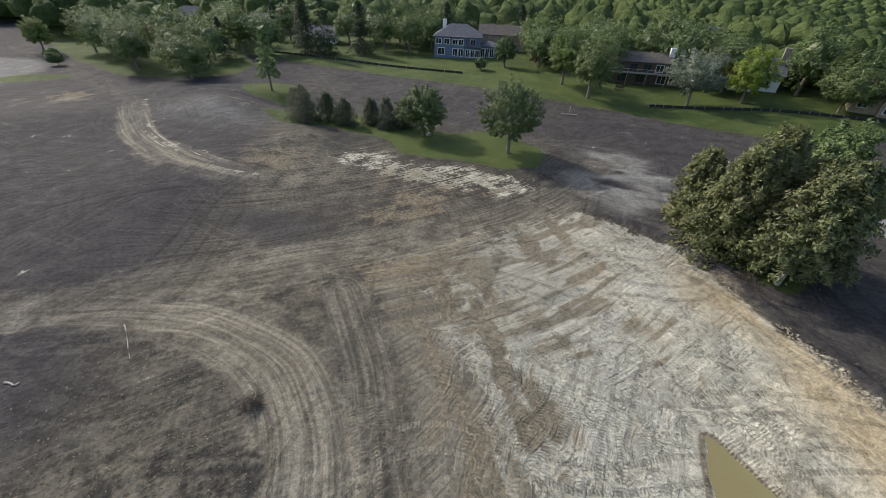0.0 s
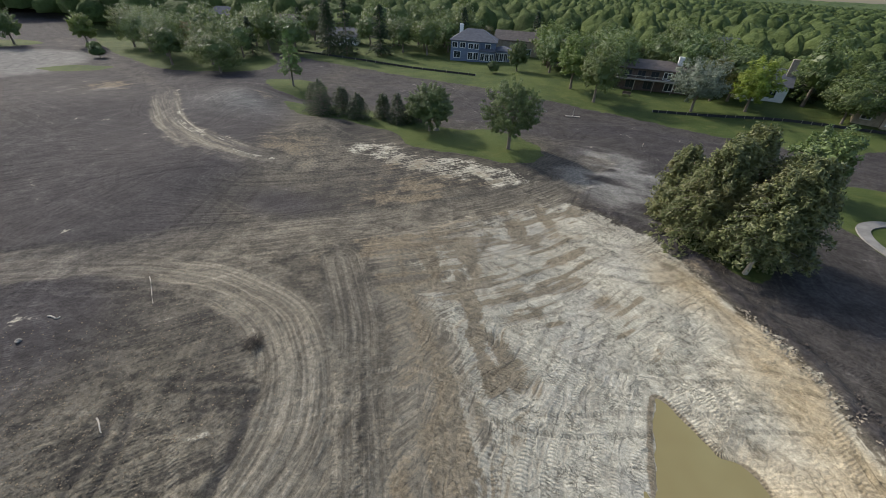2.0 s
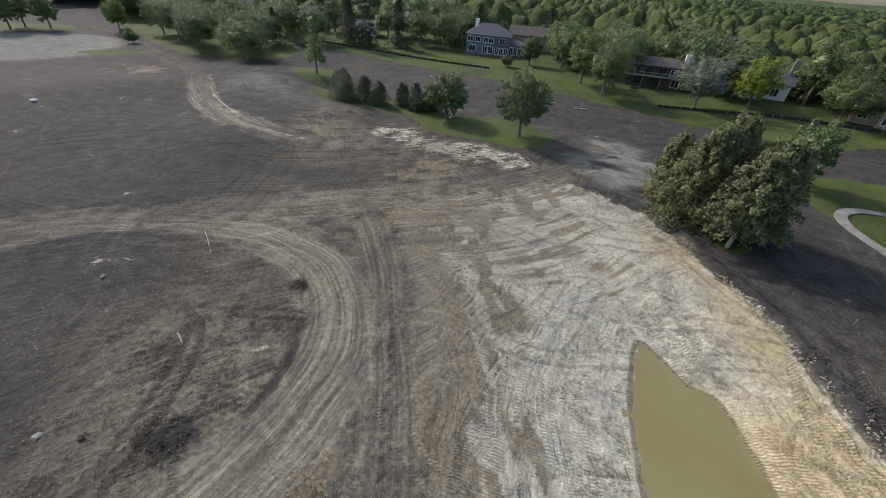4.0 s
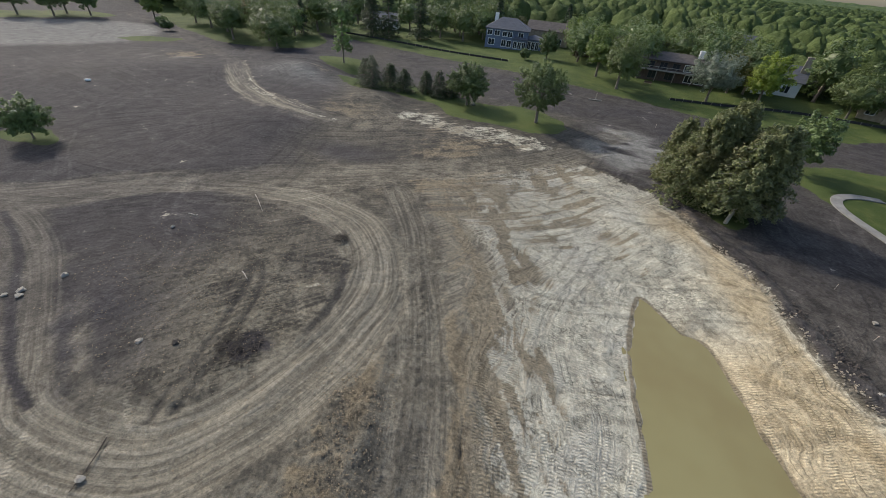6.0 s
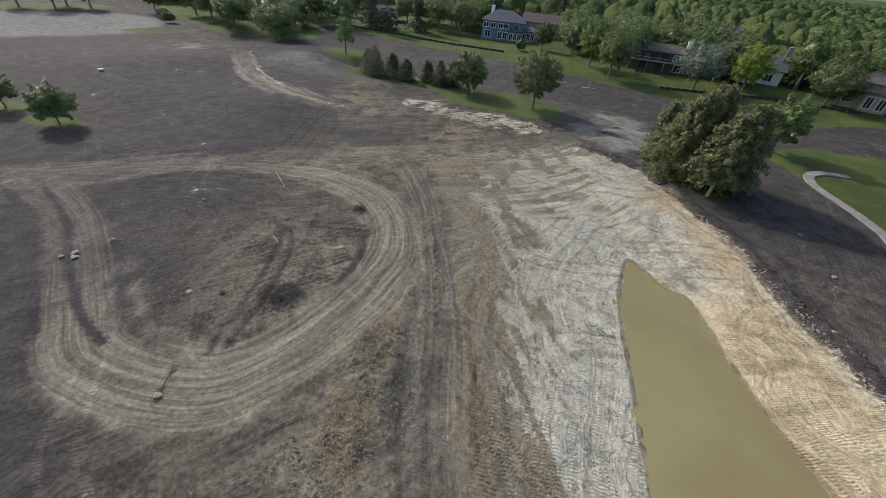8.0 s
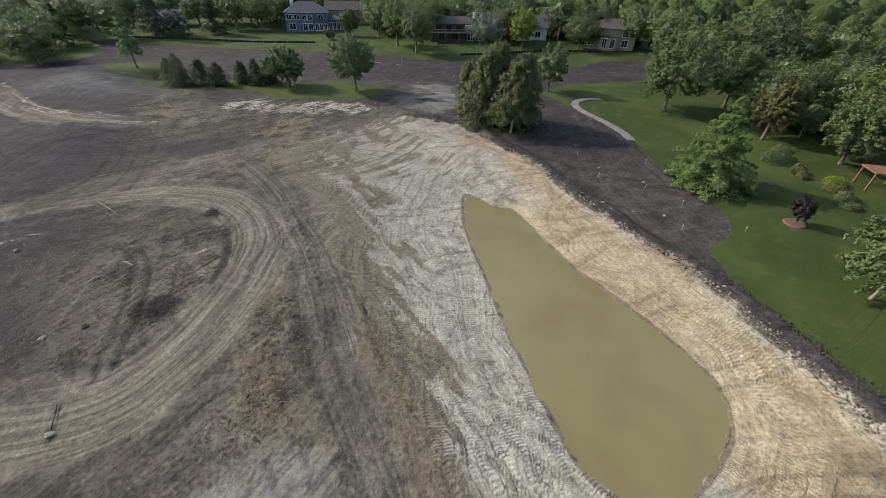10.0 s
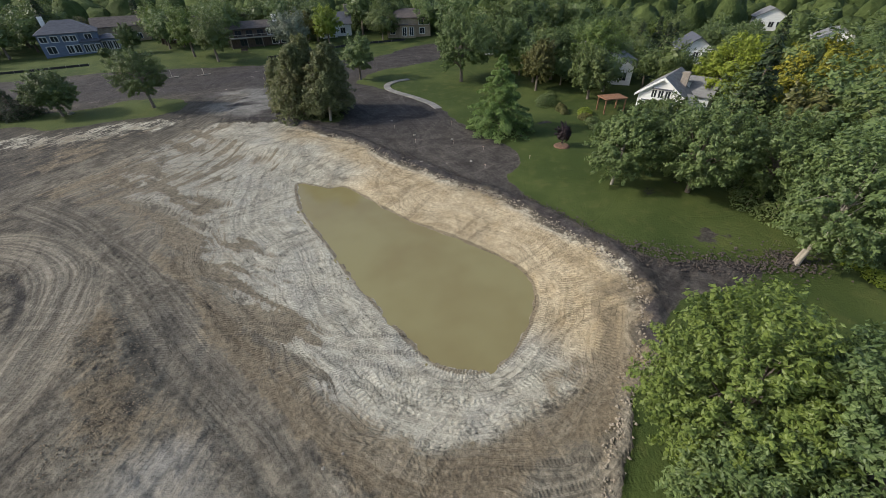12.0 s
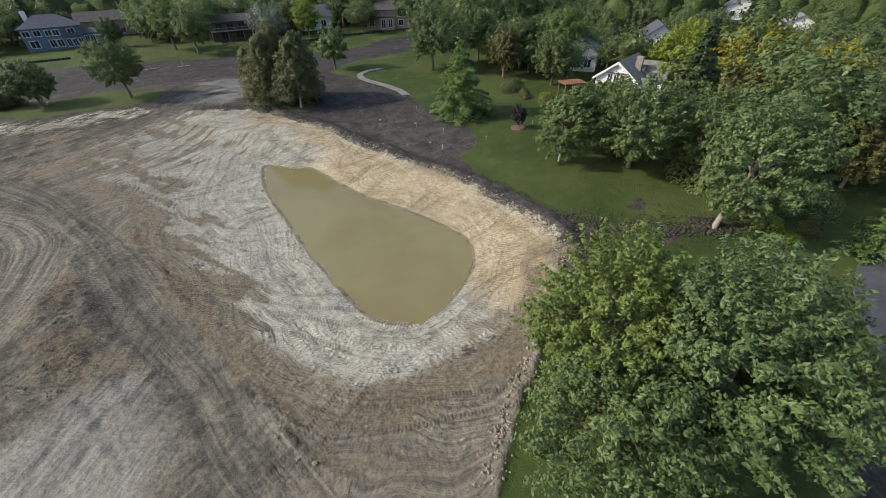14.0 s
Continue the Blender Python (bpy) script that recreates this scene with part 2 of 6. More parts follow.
def ground_material():
    n = Nodes("ground")
    p = n.place()
    c1, c2, c3 = n.attr("cover"), n.attr("cover_two"), n.attr("flow")
    clay, tan, brown = n.split(c1.outputs["Vector"])
    dark = c1.outputs["Alpha"]
    grass, road, sand = n.split(c2.outputs["Vector"])
    dry = c2.outputs["Alpha"]
    u, v, s = n.split(c3.outputs["Vector"])
    big = n.noise(p, 0.06, 3)
    mid = n.noise(p, 0.45, 5, 0.6)
    fine = n.noise(p, 3.0, 4, 0.65)
    grit = n.noise(p, 14.0, 2, 0.6)
    # soft streaks along the machine tracks
    wide = n.noise(n.vec(n.math("MULTIPLY", u, 0.06), n.math("MULTIPLY", v, 0.7)), 1.0, 4, 0.6)
    thin = n.ramp(n.noise(n.vec(n.math("MULTIPLY", u, 0.10), n.math("MULTIPLY", v, 3.2)), 1.0, 3, 0.6), 0.2, 0.8)
    marked = n.ramp(s, 0.02, 0.2)
    fade = n.math("ADD", 0.25, n.math("MULTIPLY", n.ramp(n.noise(p, 0.13, 3), 0.36, 0.62), 0.6))
    fade = n.math("MAXIMUM", fade, n.math("MULTIPLY", n.ramp(road, 0.35, 0.6), 0.95))
    half = n.math("ADD", n.math("MULTIPLY", wide, 0.55), n.math("MULTIPLY", thin, 0.45))
    half = n.math("ADD", n.math("MULTIPLY", half, fade), n.math("MULTIPLY", mid, n.math("SUBTRACT", 1.0, fade)))
    streak = n.math("ADD", n.math("MULTIPLY", half, marked), n.math("MULTIPLY", mid, n.math("SUBTRACT", 1.0, marked)))
    # rows of crawler lanes side by side: each with its own tone, a dark sunken edge and cleat marks
    lv = n.math("DIVIDE", n.math("ADD", v, n.math("MULTIPLY", mid, 1.1)), 0.62)
    lane = n.math("FLOOR", lv)
    off = n.math("MULTIPLY", n.math("ABSOLUTE", n.math("SUBTRACT", n.math("FRACT", lv), 0.5)), 2.0)
    lane_tone = n.noise(n.vec(n.math("MULTIPLY", u, 0.07), n.math("MULTIPLY", lane, 7.31)), 1.0, 3, 0.6)
    broken = n.ramp(n.noise(n.vec(n.math("MULTIPLY", u, 0.3), n.math("MULTIPLY", lane, 3.7), 5.0), 1.0, 3, 0.6), 0.52, 0.66)
    lip = n.math("MULTIPLY", n.math("MULTIPLY", n.ramp(off, 0.66, 0.95), broken), marked)
    wob = n.math("MULTIPLY", n.noise(p, 0.5, 2), 0.45)
    where = n.ramp(n.noise(n.vec(n.math("MULTIPLY", u, 0.13), n.math("MULTIPLY", lane, 5.1), 3.0), 1.0, 3), 0.42, 0.56)
    pitch = n.math("ADD", n.math("ADD", u, n.math("MULTIPLY", n.white(lane), 6.0)), n.math("ADD", wob, n.math("MULTIPLY", off, 0.07)))
    cleat = n.math("MULTIPLY", n.math("MULTIPLY", n.math("SINE", n.math("MULTIPLY", pitch, 27.0)), where), n.math("MULTIPLY", s, n.math("SUBTRACT", 1.0, n.ramp(off, 0.7, 0.95))))
    # single passes of a machine in other directions: two lanes, here and there
    x, y, _ = n.split(p)
    bendy = n.math("MULTIPLY", n.math("SUBTRACT", n.noise(p, 0.035, 1), 0.5), 26.0)
    passes, pass_light, pass_cleat = None, None, None
    for angle, wide_row, seed in ((12, 6.0, 1.7), (68, 5.0, 8.3), (124, 7.0, 15.1), (155, 6.0, 23.9)):
        ca, sa = math.cos(radians(angle)), math.sin(radians(angle))
        pu = n.math("ADD", n.math("MULTIPLY", x, ca), n.math("MULTIPLY", y, sa))
        pv = n.math("ADD", n.math("ADD", n.math("MULTIPLY", x, -sa), n.math("MULTIPLY", y, ca)), bendy)
        row = n.math("FLOOR", n.math("DIVIDE", pv, wide_row))
        place = n.math("SUBTRACT", n.math("SUBTRACT", pv, n.math("MULTIPLY", row, wide_row)), n.math("ADD", 1.4, n.math("MULTIPLY", n.white(n.math("ADD", row, seed)), wide_row - 2.8)))
        track = n.math("SUBTRACT", 1.0, n.ramp(n.math("ABSOLUTE", n.math("SUBTRACT", n.math("ABSOLUTE", place), 0.92)), 0.18, 0.30))
        track = n.math("MULTIPLY", track, n.ramp(n.noise(n.vec(n.math("MULTIPLY", pu, 0.045), n.math("MULTIPLY", row, 9.1), seed), 1.0, 2), 0.5, 0.6))
        light = n.math("MULTIPLY", track, n.ramp(n.white(n.math("ADD", row, seed * 3)), 0.35, 0.65))
        marks = n.math("MULTIPLY", track, n.math("SINE", n.math("MULTIPLY", n.math("ADD", pu, wob), 26.0)))
        passes = track if passes is None else n.math("MAXIMUM", passes, track)
        pass_light = light if pass_light is None else n.math("MAXIMUM", pass_light, light)
        pass_cleat = marks if pass_cleat is None else n.math("ADD", pass_cleat, marks)
    # ragged edges where one cover gives way to another
    ragged = n.math("ADD", n.math("ADD", n.math("MULTIPLY", n.math("SUBTRACT", mid, 0.5), 1.1), n.math("MULTIPLY", n.math("SUBTRACT", fine, 0.5), 0.7)), n.math("MULTIPLY", n.math("SUBTRACT", streak, 0.5), 1.1))
    clay = n.ramp(n.math("ADD", clay, ragged), 0.34, 0.66)
    dark = n.ramp(n.math("ADD", dark, n.math("MULTIPLY", ragged, 0.4)), 0.05, 0.95)
    road = n.ramp(n.math("ADD", road, n.math("MULTIPLY", ragged, 0.18)), 0.0, 0.95)
    grass = n.ramp(n.math("ADD", grass, n.math("MULTIPLY", n.math("SUBTRACT", n.math("ADD", fine, mid), 1.0), 0.9)), 0.38, 0.62)
    # loose topsoil with dry, crusted streaks
    crust = n.ramp(n.math("ADD", n.math("MULTIPLY", streak, 0.65), n.math("MULTIPLY", n.math("ADD", mid, n.math("MULTIPLY", fine, 0.6)), 0.28)), 0.42, 0.68)
    soil = n.mix(crust, (0.046, 0.041, 0.033), (0.108, 0.096, 0.073))
    soil = n.mix(n.math("MULTIPLY", n.ramp(big, 0.42, 0.62), 0.45), soil, (0.030, 0.028, 0.028))
    soil = n.mix(n.math("MULTIPLY", dry, n.ramp(n.math("ADD", n.math("ADD", n.math("MULTIPLY", fine, 0.7), n.math("MULTIPLY", mid, 0.6)), n.math("MULTIPLY", streak, 0.6)), 0.72, 1.15)), soil, (0.215, 0.190, 0.140))
    # dark soil; haze over the far ground is put into its bluish tint
    soil = n.mix(dark, soil, n.mix(crust, (0.028, 0.0254, 0.027), (0.051, 0.046, 0.047)))
    packed = n.mix(n.ramp(streak, 0.34, 0.68), (0.135, 0.119, 0.090), (0.245, 0.219, 0.168))
    col = n.mix(road, soil, packed)
    # clay, its damp brown smears and the tan bank
    clay_col = n.mix(n.ramp(n.math("ADD", n.math("MULTIPLY", streak, 0.5), n.math("ADD", n.math("MULTIPLY", lane_tone, 0.22), n.math("MULTIPLY", mid, 0.28))), 0.34, 0.64), (0.285, 0.264, 0.208), (0.455, 0.428, 0.340))
    clay_col = n.mix(n.math("MULTIPLY", n.ramp(n.noise(p, 0.16, 3), 0.5, 0.64), 0.35), clay_col, (0.36, 0.345, 0.30))
    # crumbled, cracked crust
    web = n.noise(n.vec(n.math("MULTIPLY", u, 1.5), n.math("MULTIPLY", v, 1.1), 7.0), 1.0, 5, 0.68, 0.8)
    crack = n.math("MULTIPLY", n.math("SUBTRACT", 1.0, n.ramp(n.math("ABSOLUTE", n.math("SUBTRACT", web, 0.5)), 0.0, 0.035)), n.ramp(n.noise(p, 0.6, 3), 0.42, 0.6))
    clay_col = n.tint(clay_col, n.math("SUBTRACT", 1.0, n.math("MULTIPLY", crack, 0.5)))
    tan_col = n.mix(n.ramp(n.math("ADD", n.math("MULTIPLY", half, 0.45), n.math("ADD", n.math("MULTIPLY", lane_tone, 0.25), n.math("MULTIPLY", mid, 0.3))), 0.34, 0.64), (0.285, 0.226, 0.138), (0.46, 0.385, 0.258))
    col = n.mix(clay, col, clay_col)
    col = n.mix(tan, col, tan_col)
    smear = n.math("MULTIPLY", n.ramp(n.math("ADD", brown, n.math("MULTIPLY", ragged, 0.9)), 0.38, 0.75), 0.82)
    col = n.mix(smear, col, n.mix(fine, (0.105, 0.083, 0.053), (0.208, 0.168, 0.112)))
    col = n.mix(sand, col, n.mix(n.ramp(mid, 0.3, 0.7), (0.27, 0.265, 0.24), (0.40, 0.39, 0.35)))
    lined = n.math("MULTIPLY", n.math("MULTIPLY", lip, n.math("ADD", 0.2, n.math("MULTIPLY", clay, 0.8))), 0.46)
    col = n.tint(col, n.math("SUBTRACT", 1.0, n.math("ADD", lined, n.math("MULTIPLY", n.math("ADD", cleat, n.math("MULTIPLY", pass_cleat, 0.7)), n.math("ADD", 0.06, n.math("MULTIPLY", clay, 0.05))))))
    # lanes are darkened for packed soil and, in the colour, for shade in them
    col = n.tint(col, n.math("ADD", n.math("SUBTRACT", 1.0, n.math("MULTIPLY", passes, 0.22)), n.math("MULTIPLY", n.math("MULTIPLY", pass_light, n.math("SUBTRACT", 1.0, clay)), 0.45)))
    col = n.tint(col, n.math("SUBTRACT", n.math("ADD", n.math("MULTIPLY", fine, 1.5), n.math("MULTIPLY", grit, 1.2)), 0.33))
    # mown and rough grass
    turf = n.mix(n.ramp(n.noise(p, 0.11, 4), 0.36, 0.64), (0.041, 0.062, 0.015), (0.070, 0.092, 0.024))
    turf = n.mix(n.math("MULTIPLY", n.ramp(n.noise(p, 0.5, 4), 0.5, 0.7), 0.4), turf, (0.105, 0.112, 0.034))
    turf = n.tint(turf, n.math("ADD", 0.72, n.math("MULTIPLY", n.math("ADD", n.noise(p, 6.0, 4, 0.7), grit), 0.28)))
    col = n.mix(grass, col, turf)
    rough = n.math("ADD", n.math("MULTIPLY", n.math("SUBTRACT", streak, 0.5), n.math("ADD", 0.4, n.math("MULTIPLY", s, 0.4))), n.math("ADD", n.math("SUBTRACT", n.math("SUBTRACT", n.math("MULTIPLY", n.math("ADD", cleat, n.math("MULTIPLY", pass_cleat, 0.5)), 0.16), n.math("ADD", n.math("MULTIPLY", lip, 0.22), n.math("MULTIPLY", passes, 0.14))), n.math("MULTIPLY", n.math("MULTIPLY", crack, clay), 0.35)), n.math("MULTIPLY", n.math("ADD", fine, n.math("MULTIPLY", grit, 0.3)), 0.9)))
    n.put(Base_Color=col, Roughness=0.93, Specular_IOR_Level=0.18, Normal=n.bump(rough, 0.75, 0.16))
    return n.mat


def water_material():
    n = Nodes("muddy_water")
    p = n.place()
    shade = n.ramp(n.noise(p, 0.10, 3), 0.35, 0.65)
    col = n.mix(shade, (0.200, 0.168, 0.078), (0.228, 0.204, 0.098))
    n.put(Base_Color=col, Roughness=0.09, IOR=1.33, Specular_IOR_Level=0.5, Normal=n.bump(n.noise(p, 2.2, 3), 0.05, 0.02))
    return n.mat


def leaf_material(name, low, high, dry=None, clump=0.5, relief=0.0):
    """Foliage: every leaf has its own tone between low and high; a few are dry."""
    n = Nodes(name)
    r, p = n.island(), n.place()
    tone = n.math("ADD", n.math("MULTIPLY", r, 0.45), n.math("MULTIPLY", n.ramp(n.noise(p, clump, 3), 0.34, 0.66), 0.55))
    col = n.mix(tone, low, high)
    if dry:
        col = n.mix(n.ramp(n.noise(p, 0.28, 2), 0.52, 0.66), col, dry)
    col = n.mix(n.math("MULTIPLY", n.each(), 0.22), col, (high[0] * 1.25, high[1] * 1.05, high[2] * 0.8))
    n.put(Base_Color=col, Roughness=0.5, Specular_IOR_Level=0.4)
    if relief:
        # leaf clumps of far crowns; the shade in their hollows is painted into the colour
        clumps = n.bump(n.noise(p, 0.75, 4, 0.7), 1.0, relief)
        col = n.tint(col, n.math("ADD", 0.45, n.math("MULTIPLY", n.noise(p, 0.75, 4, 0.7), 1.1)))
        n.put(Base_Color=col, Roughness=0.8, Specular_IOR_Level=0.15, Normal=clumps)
    thin = n.tree.nodes.new("ShaderNodeBsdfTranslucent")
    n.plug(thin.inputs[0], n.tint(col, 1.3))
    both = n.tree.nodes.new("ShaderNodeMixShader")
    both.inputs[0].default_value = 0.25
    n.tree.links.new(n.shader.outputs[0], both.inputs[1])
    n.tree.links.new(thin.outputs[0], both.inputs[2])
    n.tree.links.new(both.outputs[0], n.out.inputs[0])
    return n.mat


def plain_material(name, low, high, scale=2.0, rough=0.8, stretch=(1, 1, 1), relief=0.3, metal=0.0):
    n = Nodes(name)
    x, y, z = n.split(n.local())
    v = n.vec(n.math("MULTIPLY", x, stretch[0]), n.math("MULTIPLY", y, stretch[1]), n.math("MULTIPLY", z, stretch[2]))
    a = n.noise(v, scale, 4, 0.6)
    b = n.noise(v, scale * 9, 3, 0.6)
    col = n.mix(n.ramp(n.math("ADD", n.math("MULTIPLY", a, 0.65), n.math("MULTIPLY", b, 0.35)), 0.32, 0.68), low, high)
    n.put(Base_Color=col, Roughness=rough, Metallic=metal, Normal=n.bump(b, relief, 0.02))
    return n.mat


def glass_material():
    n = Nodes("window_glass")
    n.put(Base_Color=(0.03, 0.035, 0.04), Roughness=0.06, IOR=1.5)
    return n.mat


GROUND, WATER, GLASS = ground_material(), water_material(), glass_material()
BARK = plain_material("bark", (0.10, 0.08, 0.06), (0.24, 0.20, 0.16), 1.5, 0.9, (3, 3, 0.6), 0.6)
PALE_BARK = plain_material("pale_bark", (0.20, 0.18, 0.145), (0.38, 0.345, 0.285), 1.5, 0.9, (3, 3, 0.6), 0.6)
MAPLE = leaf_material("maple_leaves", (0.056, 0.094, 0.030), (0.150, 0.208, 0.070))
BRIGHT = leaf_material("bright_leaves", (0.066, 0.108, 0.022), (0.160, 0.218, 0.050))
OAK = leaf_material("oak_leaves", (0.048, 0.080, 0.024), (0.138, 0.182, 0.058))
OLIVE = leaf_material("olive_needles", (0.070, 0.088, 0.033), (0.170, 0.188, 0.074), (0.172, 0.170, 0.072))
SPRUCE = leaf_material("spruce_needles", (0.060, 0.118, 0.028), (0.175, 0.260, 0.070))
DARK_SPRUCE = leaf_material("dark_needles", (0.018, 0.036, 0.014), (0.050, 0.076, 0.026))
SILVER = leaf_material("silver_leaves", (0.090, 0.120, 0.075), (0.240, 0.270, 0.200))
YELLOW = leaf_material("yellow_leaves", (0.15, 0.15, 0.016), (0.36, 0.335, 0.036))
LIME = leaf_material("lime_leaves", (0.10, 0.15, 0.016), (0.25, 0.31, 0.036))
RED_LEAF = leaf_material("purple_leaves", (0.014, 0.010, 0.014), (0.036, 0.020, 0.026))
RUSTY = leaf_material("rusty_leaves", (0.060, 0.074, 0.020), (0.145, 0.138, 0.042))
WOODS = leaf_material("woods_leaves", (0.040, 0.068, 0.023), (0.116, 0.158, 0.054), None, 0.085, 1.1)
CONCRETE = plain_material("path_concrete", (0.145, 0.14, 0.13), (0.235, 0.228, 0.212), 0.8, 0.9)
ASPHALT = plain_material("asphalt", (0.045, 0.047, 0.052), (0.085, 0.088, 0.095), 0.3, 0.85)
WHITE_PAINT = plain_material("white_siding", (0.68, 0.68, 0.66), (0.80, 0.80, 0.78), 0.8, 0.6, (1, 1, 6))
BLUE_PAINT = plain_material("blue_siding", (0.09, 0.12, 0.19), (0.13, 0.165, 0.25), 0.8, 0.6, (1, 1, 6))
TAN_WALL = plain_material("tan_brick", (0.24, 0.19, 0.13), (0.40, 0.33, 0.24), 1.2, 0.85)
BROWN_WALL = plain_material("brown_boards", (0.06, 0.04, 0.03), (0.12, 0.085, 0.065), 1.0, 0.8, (4, 4, 1))
SLATE = plain_material("slate_shingles", (0.055, 0.06, 0.075), (0.10, 0.105, 0.125), 1.0, 0.85, (1, 1, 3))
GREY_ROOF = plain_material("grey_shingles", (0.13, 0.13, 0.13), (0.24, 0.24, 0.235), 1.0, 0.85, (1, 1, 3))
BROWN_ROOF = plain_material("brown_shingles", (0.06, 0.048, 0.042), (0.12, 0.10, 0.09), 1.0, 0.85, (1, 1, 3))
CEDAR = plain_material("cedar", (0.17, 0.085, 0.045), (0.28, 0.145, 0.08), 1.5, 0.75, (1, 6, 6))
WOOD = plain_material("weathered_wood", (0.27, 0.24, 0.20), (0.44, 0.40, 0.34), 1.5, 0.85, (6, 1, 6))
STONE = plain_material("rubble", (0.17, 0.155, 0.13), (0.34, 0.315, 0.27), 3.0, 0.9)
CHIMNEY_STONE = plain_material("chimney_stone", (0.20, 0.17, 0.14), (0.36, 0.32, 0.27), 2.5, 0.9)
BLACK_CLOTH = plain_material("black_silt_cloth", (0.012, 0.012, 0.012), (0.03, 0.03, 0.03), 2.0, 0.8)
TWIG = plain_material("dead_twigs", (0.030, 0.024, 0.020), (0.085, 0.068, 0.052), 3.0, 0.9)
MULCH = plain_material("mulch", (0.11, 0.06, 0.04), (0.20, 0.12, 0.08), 4.0, 0.95)
ORANGE = plain_material("faded_flag", (0.5, 0.34, 0.24), (0.62, 0.46, 0.34), 3.0, 0.6)

# ---- mesh helpers ----
def mesh_of(name, verts, faces, material, smooth_faces=False):
    """A mesh from arrays of corners and of faces that all have the same number of corners."""
    verts, faces = np.asarray(verts, np.float32), np.asarray(faces, np.int32)
    me = bpy.data.meshes.new(name)
    k = faces.shape[1]
    me.vertices.add(len(verts))
    me.vertices.foreach_set("co", verts.ravel())
    me.loops.add(faces.size)
    me.loops.foreach_set("vertex_index", faces.ravel())
    me.polygons.add(len(faces))
    me.polygons.foreach_set("loop_start", np.arange(0, faces.size, k, dtype=np.int32))
    me.polygons.foreach_set("use_smooth", np.full(len(faces), smooth_faces))
    me.update(calc_edges=True)
    me.materials.append(material)
    return me


def part(name, bm, material, parent, label="", soft=False):
    """Links a bmesh as one mesh object under a thing or under a part."""
    me = bpy.data.meshes.new(name)
    bm.to_mesh(me)
    bm.free()
    if soft:
        for f in me.polygons:
            f.use_smooth = True
    me.materials.append(material)
    ob = new(name, me)
    ob.parent = parent
    return tagged(ob, label)


def box(bm, x0, x1, y0, y1, z0, z1, bevel=0.0):
    made = bmesh.ops.create_cube(bm, size=1.0, matrix=Matrix.LocRotScale(((x0 + x1) / 2, (y0 + y1) / 2, (z0 + z1) / 2), None, (x1 - x0, y1 - y0, z1 - z0)))
    if bevel:
        edges = list({e for v in made["verts"] for e in v.link_edges})
        bmesh.ops.bevel(bm, geom=edges, offset=bevel, segments=1, affect="EDGES")
    return bm


def boxed(*sizes, bevel=0.0):
    return box(bmesh.new(), *sizes, bevel=bevel)


def tube(rings, sides=8):
    """Corners and quads of a tapered tube through rings of (centre, radius)."""
    verts, faces = [], []
    for i, (c, r) in enumerate(rings):
        c = Vector(c)
        d = (Vector(rings[min(i + 1, len(rings) - 1)][0]) - Vector(rings[max(i - 1, 0)][0])).normalized()
        a = d.orthogonal().normalized()
        b = d.cross(a)
        verts += [tuple(c + (a * math.cos(k * math.tau / sides) + b * math.sin(k * math.tau / sides)) * r) for k in range(sides)]
        if i:
            o = (i - 1) * sides
            faces += [(o + k, o + (k + 1) % sides, o + sides + (k + 1) % sides, o + sides + k) for k in range(sides)]
    return verts, faces


def joined(pieces):
    verts, faces, at = [], [], 0
    for v, f in pieces:
        v, f = np.asarray(v, float).reshape(-1, 3), np.asarray(f, int)
        verts.append(v)
        faces.append(f + at)
        at += len(v)
    return np.vstack(verts), np.vstack(faces)


# ---- the ground: one sheet out to the horizon ----
def axis(a, b, c, d, fine, coarse, far):
    mid = np.arange(b, c + 1e-6, fine)
    low, high = np.arange(a, b, coarse), np.arange(c + coarse, d, coarse)
    grow = np.cumsum(coarse * 1.28 ** np.arange(1, 60))
    grow = grow[grow < far]
    return np.concatenate([low[0] - grow[::-1], low, mid, high, high[-1] + grow])


gx = axis(-140, -62, 50, 112, 0.27, 0.9, 4500)
gy = axis(-62, -46, 62, 125, 0.27, 0.9, 4500)
X, Y = [a.ravel() for a in np.meshgrid(gx, gy)]
wx, wy = X + 0.9 * fbm(X / 3, Y / 3, 11, 3), Y + 0.9 * fbm(X / 3, Y / 3, 21, 3)
shore_d, shore_u = area(SHORE, X, Y)
site_d, _ = area(SITE, wx, wy)
pit_d, _ = area(PIT, wx + 1.2 * fbm(X / 7, Y / 7, 31, 3), wy + 1.6 * fbm(X / 6, Y / 6, 41, 3))
rim_d, rim_u, rim_v = line_field(spline(RIM), wx, wy)
bare = smooth(-0.35, 0.25, site_d)
bare = np.maximum(bare, 0.9 * np.exp(-((wx - 33) / 6) ** 4 - ((wy + 47) / 2.6) ** 4))
for bx, by, rx, ry in ((46, -23.5, 3.2, 1.6), (47.4, -29.5, 1.6, 2.4), (52.5, -14, 4.5, 1.2), (59, 12, 2.5, 1.5)):
    bare = np.maximum(bare, 0.95 * np.exp(-((wx - bx) / rx) ** 2 - ((wy - by) / ry) ** 2) * smooth(-0.3, 0.35, fbm(X / 1.3, Y / 1.3, 33, 3)))
for isle in ISLANDS:
    bare = bare * (1 - smooth(-0.35, 0.3, area(isle, wx, wy)[0]))
streaks = fbm(X / 9 + Y / 30, Y / 1.6 - X / 5, 51, 3)
d_n, u_n, v_n = line_field(ROADS[0][0], X, Y)
drag = fbm(u_n / 10, v_n / 0.7, 56, 3)
to_north = smooth(14, 26, Y) * smooth(14, 6, X)
